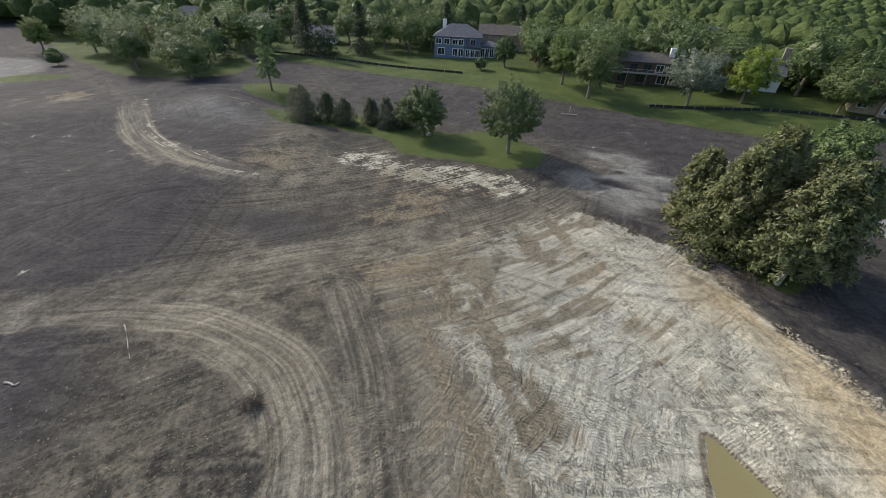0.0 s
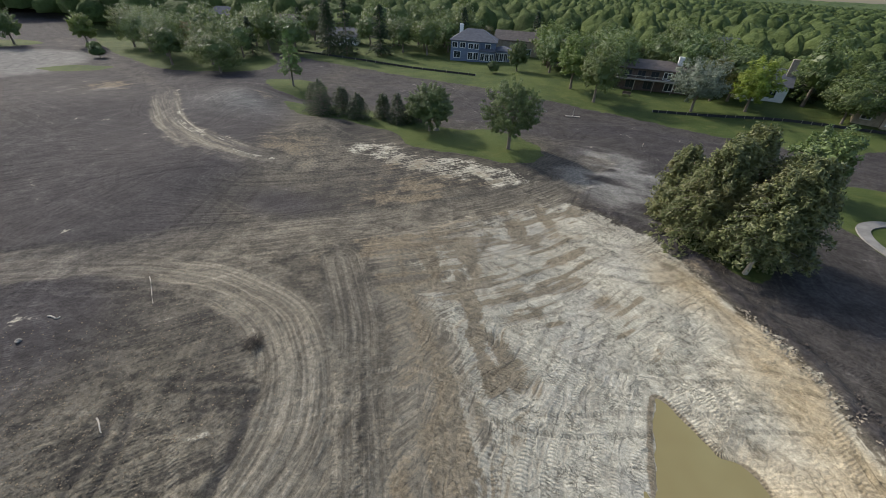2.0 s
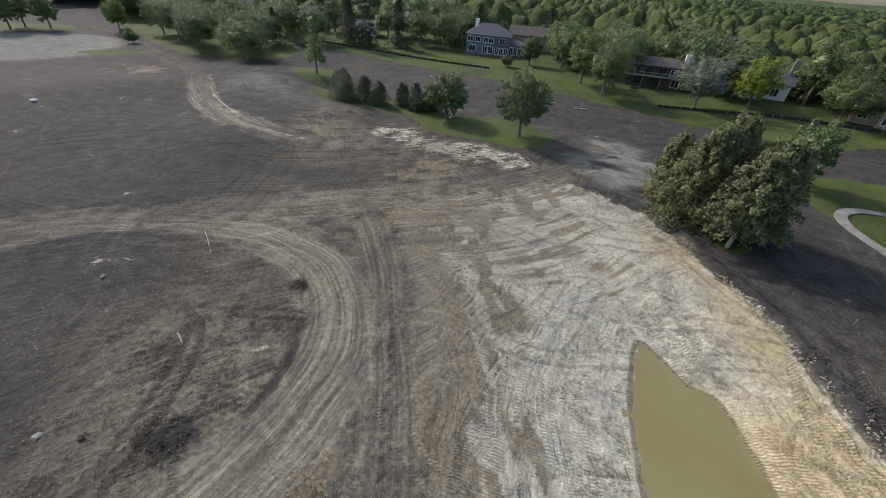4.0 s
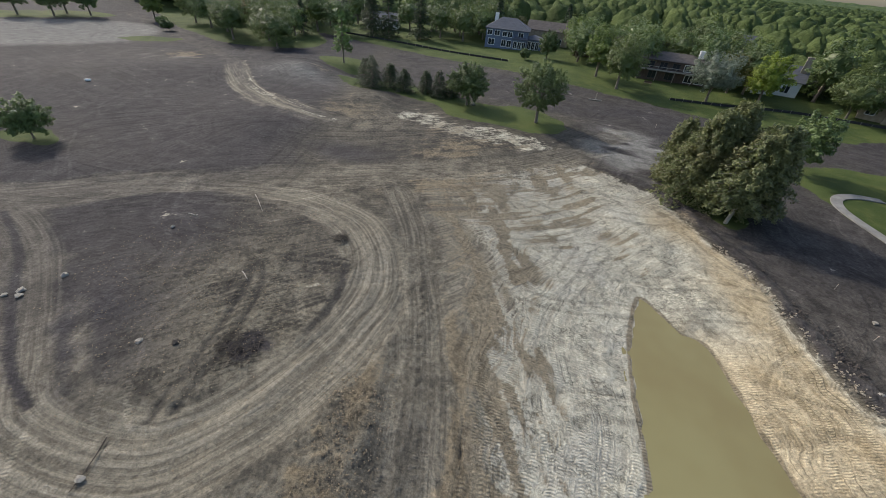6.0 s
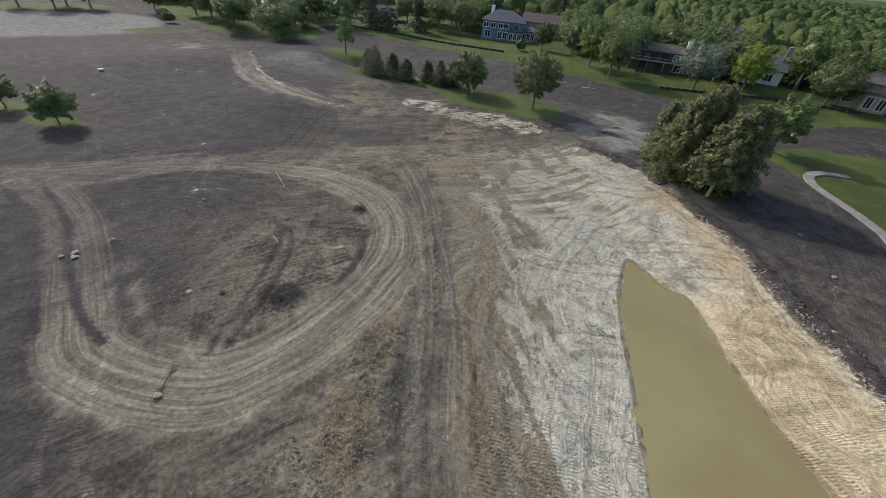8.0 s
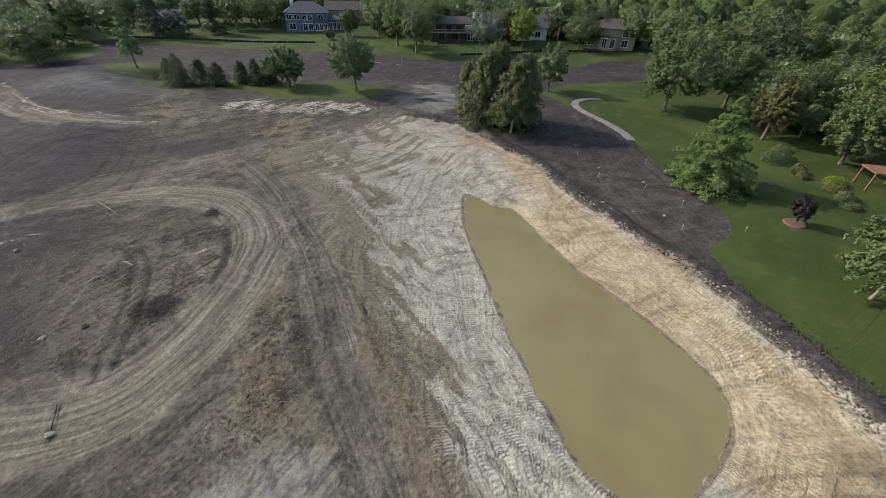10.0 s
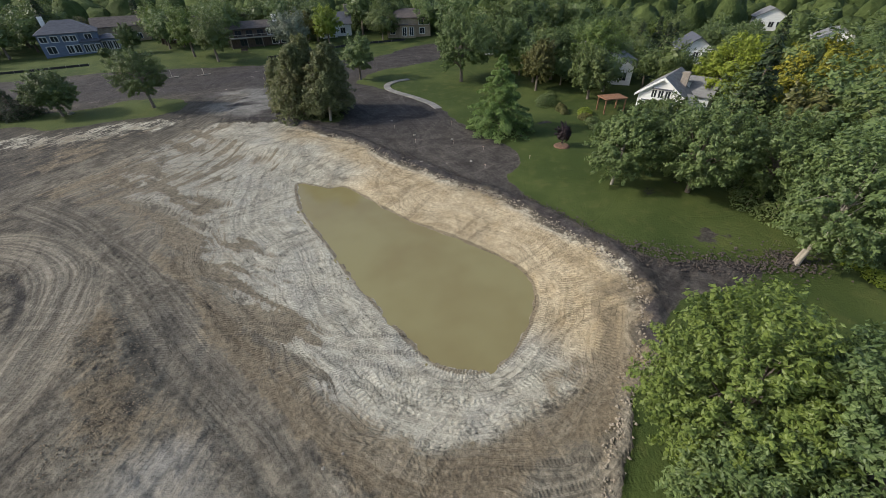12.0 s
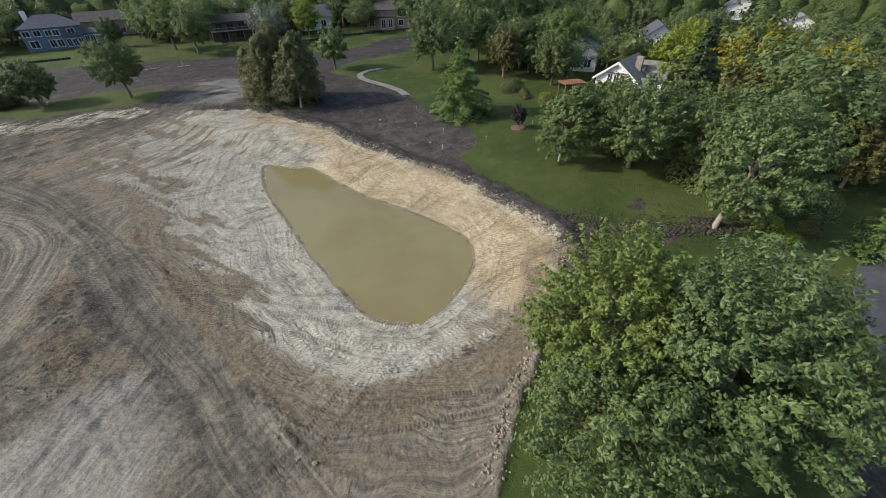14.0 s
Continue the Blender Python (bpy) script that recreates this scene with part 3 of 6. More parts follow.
# smears dragged slantwise over the clay's western edge
diag = fbm((0.45 * X - 0.89 * Y) / 6, (0.89 * X + 0.45 * Y) / 1.1, 57, 3)
westward = smooth(11, 7, X)
clay = (1 - to_north) * ((1 - westward) * smooth(-1.0, 1.8, pit_d) + westward * smooth(-2.6, 3.2, pit_d + 3.4 * diag)) + to_north * smooth(-4.5, 7.0, pit_d + 6.0 * drag)
for lobe, much in zip(LOBES[:1], (0.52,)):
    clay = np.maximum(clay, much * smooth(-2.0, 2.0, area(lobe, wx, wy)[0] + 1.6 * drag))
south = smooth(-24, -29, Y + 0.12 * (X - 10)) * smooth(30, 24, X)
clay = clay * (1 - 0.75 * south)
apron = smooth(-1.5, 1.5, area(LOBES[2], wx, wy)[0])
# the east and south banks are tan, the side towards the haul roads grey
east = smooth(15.5, 21, X + 0.22 * Y + 2 * fbm(X / 8, Y / 8, 61, 3))
along_rim = smooth(7.5, 2.5, rim_d + 2.5 * fbm(X / 6, Y / 6, 63, 3)) * smooth(38, 30, Y)
up = smooth(10, 17, Y)
tan = clay * smooth(-0.3, 1.4, pit_d) * (east * (1 - up) + along_rim * up)
brown = np.zeros_like(X)
for bx, by, r, k in ((12.5, 25.2, 1.8, 0.75), (-9, 33, 7, 0.7), (-1, 23, 4.5, 0.5), (-8, 27, 5, 0.7), (6, 30, 4, 0.45), (31, -17, 2.0, 0.4), (20, 33, 5, 0.5), (-45, 66, 4, 0.5), (8, 34, 5, 0.55), (-76, 62, 6, 0.7), (-30, 46, 8, 0.6), (-12, 47, 7, 0.5)):
    brown = np.maximum(brown, k * np.exp(-((wx - bx) ** 2 + (wy - by) ** 2) / r ** 2))
south_band = line_field(spline([(2.6, -9), (3.8, -14), (5.3, -19), (7, -23.2), (9.2, -26.8), (12.1, -28.5), (15.7, -29.2), (20, -28.8), (26, -27), (31, -23.5)]), wx, wy)[0]
brown = np.maximum(brown, 1.0 * np.exp(-(south_band / 2.6) ** 2) * (0.85 + 0.5 * fbm(X / 2.5, Y / 2.5, 64, 3)))
brown = np.maximum(brown, 0.52 * south * (0.8 + 0.6 * fbm(X / 3, Y / 3, 65, 3)))
west_band = line_field(spline([(-3.6, 8.5), (-0.6, 2), (1.0, -4.5), (2.2, -10), (2.9, -16)]), wx, wy)[0]
brown = np.maximum(brown, 0.85 * np.exp(-(west_band / 1.7) ** 2))
brown = np.maximum(brown, 0.85 * np.exp(-((pit_d + 0.3) / 2.0) ** 2) * westward * (0.75 + 0.6 * diag) * smooth(-30, -18, Y))
brown = np.maximum(brown, 1.0 * westward * smooth(-0.05, 0.3, diag) * smooth(-3, 0, pit_d) * smooth(9, 3.5, pit_d))
over = fbm(u_n / 5 + v_n / 9, v_n / 0.75, 58, 3)
brown = np.maximum(brown, 0.74 * smooth(0.02, 0.36, over + 0.3 * smooth(13, 0, X) - 0.06) * smooth(16, 22, Y) * smooth(22, 13, X) * smooth(46, 40, Y) * smooth(-20, -8, X))
brown = np.maximum(brown, 0.95 * np.exp(-((shore_d + 0.12) / 0.30) ** 2))
brown = np.maximum(brown, 0.7 * np.exp(-((wx - 32) / 2.2) ** 2 - ((wy + 24.5) / 3.5) ** 2))
brown = np.maximum(brown, 0.62 * smooth(0.0, 0.45, drag + 0.1) * smooth(17, 25, Y) * smooth(16, 6, X) * smooth(-25, -10, X) * smooth(52, 44, Y))
rough = smooth(-0.6, 0.8, area(ROUGH, wx, wy)[0])
brown = np.maximum(brown, 0.9 * rough * (0.6 + 0.8 * fbm(X / 1.5, Y / 1.5, 59, 2)))
brown = np.maximum(brown, 0.46 * smooth(-13, -6, X + 0.15 * (Y - 10)) * smooth(9, 4, X) * smooth(-50, -40, Y) * smooth(44, 34, Y))
dark = 0.6 * smooth(0.2, 1.4, rim_v) * smooth(9, 20, X + 0.1 * Y) * bare
dark = np.maximum(dark, bare * smooth(62, 70, Y + 0.1 * X + 3 * streaks) * smooth(-60, -35, X) * (0.62 + 0.25 * fbm(X / 12 + Y / 5, Y / 3, 66, 3)))
dark = np.maximum(dark, 0.8 * bare * smooth(2.0, 0.0, np.abs(rim_v - 0.6)) * smooth(8, 14, X))
dark = np.maximum(dark, 0.9 * smooth(0.25, 0.7, np.exp(-((wx + 13.6) ** 2 + (wy + 3.7) ** 2) / 3.0) * (1 + 0.7 * fbm(X / 0.8, Y / 0.8, 68, 2))))
for bx, by, rx, ry, k in ((-23, 31, 8, 4.0, 0.8), (-38, 72, 9, 4, 0.9), (-75, 72, 10, 6, 0.4), (-60, 30, 16, 8, 0.2), (-30, -2, 5, 8, 0.15), (-35, -13, 9, 8, 0.7), (-45, 20, 14, 7, 0.3)):
    dark = np.maximum(dark, k * np.exp(-((wx - bx) / rx) ** 2 - ((wy - by) / ry) ** 2))
dark = np.maximum(dark, bare * smooth(-18, -34, X + 0.25 * (Y - 20)) * np.clip(0.92 + 0.35 * fbm(X / 13, Y / 8, 67, 3), 0, 1.0))
dark = dark * (1 - clay)
sand = 0.34 * smooth(-2, 2, area(SAND, wx, wy)[0])
sand = np.maximum(sand, 0.45 * apron * (0.8 + 0.4 * fbm(X / 2, Y / 2, 77, 3)))
sand = np.maximum(sand, 0.42 * smooth(-2.5, 2.5, area(LOBES[1], wx, wy)[0]) * smooth(-0.3, 0.4, fbm(X / 5, Y / 2.2, 78, 3)))
sand = np.maximum(sand, 0.32 * np.exp(-((wx + 47) / 7) ** 2 - ((wy - 60) / 5) ** 2))
sand = np.maximum(sand, 0.3 * np.exp(-((wx + 78) / 6) ** 2 - ((wy - 58) / 3) ** 2) * smooth(0.0, 0.5, fbm(X / 2, Y / 6, 76, 2)))
sand = np.maximum(sand, 0.8 * np.exp(-((X - 53) / 2.6) ** 2 - ((Y - 101) / 1.4) ** 2))
dry = 0.55 * np.exp(-((X + 17) / 12) ** 2 - ((Y + 1) / 9) ** 2) + 0.45 * np.exp(-((X + 47) / 9) ** 2 - ((Y - 58) / 8) ** 2) + 0.4 * np.exp(-((X + 25) / 14) ** 2 - ((Y - 44) / 8) ** 2) + 0.3 * np.exp(-((X + 4) / 9) ** 2 - ((Y + 22) / 8) ** 2)
dry = np.clip(1.15 * dry + 0.5 * rough + 0.15 * fbm(X / 6, Y / 6, 71, 3), 0, 1)

# machine tracks: coordinates along and across them, and how marked they are
swath = np.random.default_rng(29)
near_swath, turn = np.full(X.shape, 1e9), np.zeros_like(X)
sx_, sy_ = X + 5 * fbm(X / 17, Y / 17, 81, 2), Y + 5 * fbm(X / 17, Y / 17, 85, 2)
for px in range(-140, 60, 17):
    for py in range(-60, 125, 17):
        qx, qy = px + swath.uniform(-6, 6), py + swath.uniform(-6, 6)
        heading = radians(34) + swath.normal(0, 0.55)
        dist = np.hypot(sx_ - qx, sy_ - qy)
        turn = np.where(dist < near_swath, heading, turn)
        near_swath = np.minimum(near_swath, dist)
U = X * np.cos(turn) + Y * np.sin(turn)
V = -X * np.sin(turn) + Y * np.cos(turn) + 2.5 * fbm(X / 22, Y / 22, 82, 2)
S = 0.25 * bare + 0 * X
dry = np.clip(dry + 0.14 * smooth(0.1, 0.7, fbm(U / 16, V / 2.2, 83, 3)) * smooth(-14, -24, X), 0, 1)
dark = np.maximum(dark, 0.35 * smooth(0.0, 0.6, fbm(U / 30, V / 5, 84, 3)) * (1 - clay) * bare * smooth(-14, -26, X))
in_pit = pit_d > -1.5
# a finer shoreline, so that the marks along it run evenly round the bends
fine_shore = spline([tuple(p) for p in SHORE], True, 5)
pick = np.nonzero(in_pit)[0]
fine_u = shore_u.copy()
fine_u[pick] = line_field(fine_shore, X[pick], Y[pick], True)[1]
shore_u = fine_u
U, V, S = np.where(in_pit, shore_u, U), np.where(in_pit, -shore_d + 2.2 * fbm(X / 9, Y / 9, 87, 3) + 0.5 * fbm(X / 2.5, Y / 2.5, 88, 2), V), np.where(in_pit, 1.0, S)
# north of the pond's tip the tracks follow the haul road
north = (Y > 19 + 2.5 * fbm(X / 6, Y / 6, 86, 2)) & (X < 22) & (X > -30) & (Y < 62)
U, V, S = np.where(north, u_n, U), np.where(north, v_n + 300, V), np.where(north, np.maximum(S, 0.55 * bare), S)
road = np.maximum(0.75 * south * smooth(-50, -40, Y + 8) * bare * (X > 3), 0.8 * apron)
road = np.maximum(road, (0.14 + 0.26 * smooth(-12, -5, X)) * bare * smooth(-36, -24, X) * smooth(24, 17, Y - 0.1 * X) * (1 - dark))
road = np.maximum(road, 0.85 * smooth(-6, -2, pit_d) * westward * bare)
rut = np.zeros_like(X)
for i, (line, half, tone) in enumerate(ROADS):
    d, along, across = line_field(line, X + 0.6 * fbm(X / 10, Y / 10, 91 + i, 2), Y + 0.6 * fbm(X / 10, Y / 10, 96 + i, 2))
    edge = d + 0.5 * half * fbm(along / 14, across / 1.1, 101 + i, 2)
    on = edge < half
    U, V, S = np.where(on, along, U), np.where(on, across + 50 * i, V), np.where(on, 0.4, S)
    cover_here = smooth(half * 1.45, half * 0.45, edge + 0.4 * half * fbm(X / 2.2, Y / 2.2, 108 + i, 3))
    if i == 3:
        tone = tone * (0.55 + 0.45 * smooth(-32, -18, X))
    elif i == 1:
        tone = tone * (0.25 + 0.75 * smooth(-66, -58, X) * smooth(-27, -36, X)) * (0.5 + 0.5 * smooth(-0.3, 0.3, fbm(along / 9, across / 0.6, 118, 2)))
    brown = brown * (1 - 0.75 * cover_here)
    road = road * (1 - cover_here) + tone * cover_here
    clay = clay * (1 - 0.8 * cover_here * (d < half * 1.3))
    tan = tan * (1 - cover_here)
    dry = dry * (1 - 0.7 * cover_here)
    rut = rut + cover_here * (0.055 * fbm(along / 16, across / 0.7, 111 + i, 2) - 0.10) + 0.05 * np.exp(-((edge - half * 1.02) / 0.35) ** 2)
    if i == 1:
        clay = np.maximum(clay, 0.38 * cover_here * smooth(-0.1, 0.4, fbm(along / 20, across / 0.7, 121, 2)) * smooth(-70, -60, X))
for i, (line, half) in enumerate(RUTS):
    d, along, across = line_field(line, X + 0.15 * fbm(X / 2, Y / 2, 131 + i, 2), Y + 0.15 * fbm(X / 2, Y / 2, 136 + i, 2))
    cut = smooth(half * 1.1, half * 0.4, d)
    dark = np.maximum(dark, 0.30 * cut)
    road, dry = road * (1 - cut), dry * (1 - cut)
    rut = rut - 0.07 * cut + 0.05 * np.exp(-((d - half * 1.4) / 0.18) ** 2)


def lanes():
    """Crawler tracks left all over the bare ground: pairs of lanes that wander along the flow of the traffic."""
    global dry, dark, brown, rut
    rnd = np.random.default_rng(19)
    V0 = V.copy()
    zones = (((-34, -9, -8, 18), 12), ((-38, 20, -8, 46), 10), ((-95, 15, -30, 75), 16), ((-14, -38, 10, -16), 9), ((26, 4, 44, 50), 5))
    for (x0, y0, x1, y1), count in zones:
        for _ in range(count):
            q = np.array((rnd.uniform(x0, x1), rnd.uniform(y0, y1)))
            j = np.argmin((X[::7] - q[0]) ** 2 + (Y[::7] - q[1]) ** 2) * 7
            # heading of the traffic here, from the field's own lanes
            k = j + 1 if (j + 1) % len(gx) else j
            up = min(j + len(gx), len(X) - 1)
            gxv, gyv = (V0[k] - V0[j]) / max(X[k] - X[j], 1e-3), (V0[up] - V0[j]) / max(Y[up] - Y[j], 1e-3)
            head = math.atan2(-gxv, gyv) + rnd.normal(0, 0.22) + (math.pi if rnd.random() < 0.5 else 0)
            bend, pts = rnd.normal(0, 0.02), [q]
            for _ in range(int(rnd.uniform(5, 16))):
                head += bend * 1.8
                q = q + 1.8 * np.array((math.cos(head), math.sin(head)))
                pts.append(q)
            pts = np.array(pts)
            side = np.array((-math.sin(head), math.cos(head))) * 0.95
            tone, half = rnd.uniform(-1, 1), rnd.uniform(0.24, 0.32)
            for shift in (-1, 1):
                line = pts + side * shift
                low, high = line.min(0) - 0.6, line.max(0) + 0.6
                near = np.nonzero((X > low[0]) & (X < high[0]) & (Y > low[1]) & (Y < high[1]) & (shore_d < 0))[0]
                if not len(near):
                    continue
                d, along, across = line_field(line, X[near], Y[near])
                f = smooth(half * 1.25, half * 0.6, d) * smooth(0, 3, along) * (0.6 + 0.4 * vnoise(along / 2.5, along * 0, 23))
                if tone > 0:
                    dry[near] = np.maximum(dry[near], 0.5 * tone * f)
                else:
                    dark[near] = np.maximum(dark[near], -0.25 * tone * f * (1 - clay[near]))
                    brown[near] = np.maximum(brown[near], -0.3 * tone * f * clay[near])
                rut[near] += -0.05 * f + 0.035 * np.exp(-((d - half * 1.3) / 0.15) ** 2) * smooth(0, 3, along)


cols = len(gx)
# where two track fields meet the marks fade
seam = np.zeros((len(gy), cols), bool)
UU = U.reshape(len(gy), cols)
seam[:, 1:] |= np.abs(np.diff(UU, axis=1)) > 1.5
seam[:, :-1] |= np.abs(np.diff(UU, axis=1)) > 1.5
seam[1:] |= np.abs(np.diff(UU, axis=0)) > 1.5
seam[:-1] |= np.abs(np.diff(UU, axis=0)) > 1.5
S = np.where(seam.ravel() & (np.abs(X) < 130) & (np.abs(Y) < 110), 0.0, S)
lanes()
lumps = 0.05 * fbm(X / 1.1, Y / 1.1, 141, 3) + 0.05 * fbm(X / 4, Y / 4, 146, 3)
lumps = lumps + 0.18 * rough * (fbm(X / 0.6, Y / 0.6, 151, 3) + 0.4) + 0.05 * clay * fbm(shore_u / 9, shore_d / 0.8, 156, 2)
west_edge = smooth(1.7, 0.3, np.abs(shore_d)) * (0.45 + 0.55 * smooth(19, 16, X + 0.25 * Y))
lumps = lumps + 0.13 * west_edge * fbm(X / 0.8, Y / 0.8, 158, 3)
berm = smooth(1.6, 0.0, np.abs(rim_v - 0.9)) * smooth(10, 16, X) * (0.28 + 0.25 * fbm(X / 0.8, Y / 0.8, 161, 3))
loose = smooth(-1, 2, site_d) * smooth(35.5, 37.5, X - 0.1 * (Y + 20)) * smooth(-14, -19, Y) * 0.35 * fbm(X / 1.3, Y / 1.3, 166, 3)
Z = land(X, Y) + bare * (lumps + rut + berm + loose)
calm = smooth(0.9, 0.2, np.abs(shore_d))
Z = Z * (1 - calm) + calm * (land(X, Y) + 0.35 * bare * lumps)
Z = np.where(shore_d > 0.3, land(X, Y), Z)
Z = np.where(shore_d < -0.8, np.maximum(Z, 0.03), Z)
far = np.hypot(X, Y)
Z = np.where(far > 700, 1.8, Z)
i0 = (np.arange(len(gy) - 1)[:, None] * cols + np.arange(cols - 1)[None, :]).ravel()
ground_mesh = mesh_of("ground", np.column_stack([X, Y, Z]), np.column_stack([i0, i0 + 1, i0 + cols + 1, i0 + cols]), GROUND, True)


def store(name, kind, *values):
    layer = ground_mesh.attributes.new(name, kind, "POINT")
    layer.data.foreach_set("color" if kind == "FLOAT_COLOR" else "vector", np.column_stack(values).astype(np.float32).ravel())


store("cover", "FLOAT_COLOR", clay, tan, brown, np.clip(dark, 0, 1))
store("cover_two", "FLOAT_COLOR", 1 - bare, np.clip(road, 0, 1), sand, dry)
store("flow", "FLOAT_VECTOR", U, V, S)
ground = tagged(new("ground", ground_mesh), "graded bare soil and pale clay with crawler tracks, mown grass beyond", "ground", kind="structure")

# the pond's surface reaches a little under the banks
wl_line = spline([tuple(p) for p in SHORE[::3]], True, 4)
mid_w = wl_line.mean(axis=0)
wl_line = mid_w + (wl_line - mid_w) * 1.12
bm = bmesh.new()
bm.faces.new([bm.verts.new((float(a), float(b), 0.0)) for a, b in wl_line])
bmesh.ops.triangulate(bm, faces=bm.faces[:])
bm.normal_update()
for f in bm.faces:
    if f.normal.z < 0:
        f.normal_flip()
pond = part("water", bm, WATER, None)
tagged(pond, "still pond of opaque olive-brown muddy water in a clay pit", "pond", kind="structure")


def strip(name, line, half, material, lift, thick, label, category):
    """A paved strip that follows the land."""
    bm = bmesh.new()
    rows = []
    for i, p in enumerate(line):
        d = line[min(i + 1, len(line) - 1)] - line[max(i - 1, 0)]
        nrm = np.array((-d[1], d[0])) / np.hypot(*d)
        row = []
        for k in (-1.0, -0.97, 0, 0.97, 1.0):
            q = p + nrm * half * k
            z = ground_at(*q) + lift - (0.05 if abs(k) == 1.0 else 0)
            row.append(bm.verts.new((q[0], q[1], z)))
        row = [bm.verts.new((row[0].co.x, row[0].co.y, row[0].co.z - thick))] + row + [bm.verts.new((row[-1].co.x, row[-1].co.y, row[-1].co.z - thick))]
        rows.append(row)
    for a, b in zip(rows, rows[1:]):
        for k in range(len(a) - 1):
            bm.faces.new((a[k], a[k + 1], b[k + 1], b[k]))
    bmesh.ops.recalc_face_normals(bm, faces=bm.faces[:])
    return tagged(part(name, bm, material, None, soft=False), label, category, kind="structure")


strip("pavement", CART_PATH, 0.75, CONCRETE, 0.14, 0.3, "pale concrete cart path curving through mown grass", "path")
strip("road", STREET, 4.2, ASPHALT, 0.12, 0.4, "worn grey asphalt street beside the trees", "road")

# ---- trees ----
def unit(a):
    return a / np.maximum(np.linalg.norm(a, axis=1, keepdims=True), 1e-9)


def leaves(centres, normals, size, rng, droop=0.0, slim=0.55):
    """Folded leaf sprays: diamonds of four corners, each with a crease."""
    n = len(centres)
    normals = unit(normals + rng.normal(0, 0.45, (n, 3)))
    along = unit(np.cross(normals, rng.normal(0, 1, (n, 3))))
    along[:, 2] -= droop
    along = unit(along)
    side = unit(np.cross(normals, along))
    length = size * rng.uniform(0.7, 1.35, (n, 1))
    tip, base = centres + along * length, centres - along * length * 0.8
    fold = normals * length * 0.25
    left, right = centres + side * length * slim - fold, centres - side * length * slim - fold
    verts = np.stack([base, left, tip, right], axis=1).reshape(-1, 3)
    return verts, np.arange(n * 4).reshape(-1, 4)


def broad_crown(rng, height, radius, bottom, count, size, lumps=0.30):
    """Boughs that reach out of an uneven, lobed egg; each carries a plume of leaves, with gaps between them."""
    mid = bottom + (height - bottom) * 0.46
    half = (height - bottom) * 0.54
    boughs = int(np.clip(count / 62, 60, 420))
    k = np.arange(boughs)
    z = 1 - 1.72 * (k + 0.5) / boughs
    a = k * 2.39996 + rng.normal(0, 0.25, boughs)
    d = unit(np.column_stack([np.sqrt(1 - z * z) * np.cos(a), np.sqrt(1 - z * z) * np.sin(a), z]) + rng.normal(0, 0.12, (boughs, 3)))
    bulge = np.max(np.clip(d @ unit(rng.normal(0, 1, (8, 3))).T, 0, 1) ** 3, axis=1)
    reach = (1 - lumps + lumps * 1.35 * bulge) * rng.uniform(0.86, 1.06, boughs)
    low = np.where(d[:, 2] < -0.2, 0.9, 1.0)
    tips = d * (radius, radius, half) * (reach * low)[:, None] + (0, 0, mid)
    roots = d * (radius, radius, half) * 0.25 + (0, 0, mid - 0.08 * half)
    per = max(count // boughs, 10)
    n = boughs * per
    t = rng.uniform(0.15, 1.0, n) ** 0.5
    w = radius * 1.75 / math.sqrt(boughs) * np.clip(1.15 - t, 0.05, 1) ** 0.5
    off = rng.normal(0, 0.55, (n, 3)) * w[:, None] * (1, 1, 0.75)
    pos = np.repeat(roots, per, axis=0) * (1 - t[:, None]) + np.repeat(tips, per, axis=0) * t[:, None] + off
    pos[:, 2] = np.maximum(pos[:, 2], bottom * 0.6 + 0.15)
    # a closed core added inside the crown, to make it denser and darker
    ring, rows = 11, 8
    k, h = np.meshgrid(np.arange(ring), np.arange(rows))
    lift, spin = np.radians(-65 + 152 * h.ravel() / (rows - 1)), (k.ravel() + 0.5 * (h.ravel() % 2)) * math.tau / ring
    core = np.column_stack([np.cos(lift) * np.cos(spin), np.cos(lift) * np.sin(spin), np.sin(lift)])
    core = core * (radius, radius, half) * (0.40 + 0.14 * rng.uniform(0, 1, (len(core), 1))) + (0, 0, mid)
    quads = np.array([(r * ring + c, r * ring + (c + 1) % ring, (r + 1) * ring + (c + 1) % ring, (r + 1) * ring + c) for r in range(rows - 1) for c in range(ring)])
    spray = leaves(pos, np.repeat(d, per, axis=0) * 0.7 + off / np.maximum(w[:, None], 0.01) * 0.6 + (0, 0, 0.45), size, rng, 0.2)
    return tips, joined([spray, (core, quads)]) if count < 12000 else spray


def tree_thing(name, crown_mesh, wood_mesh, label, category, group):
    ob = new(name)
    for child, me in (("crown", crown_mesh), ("trunk", wood_mesh)):
        o = new(child, me)
        o.parent = ob
    return tagged(ob, label, category, group)


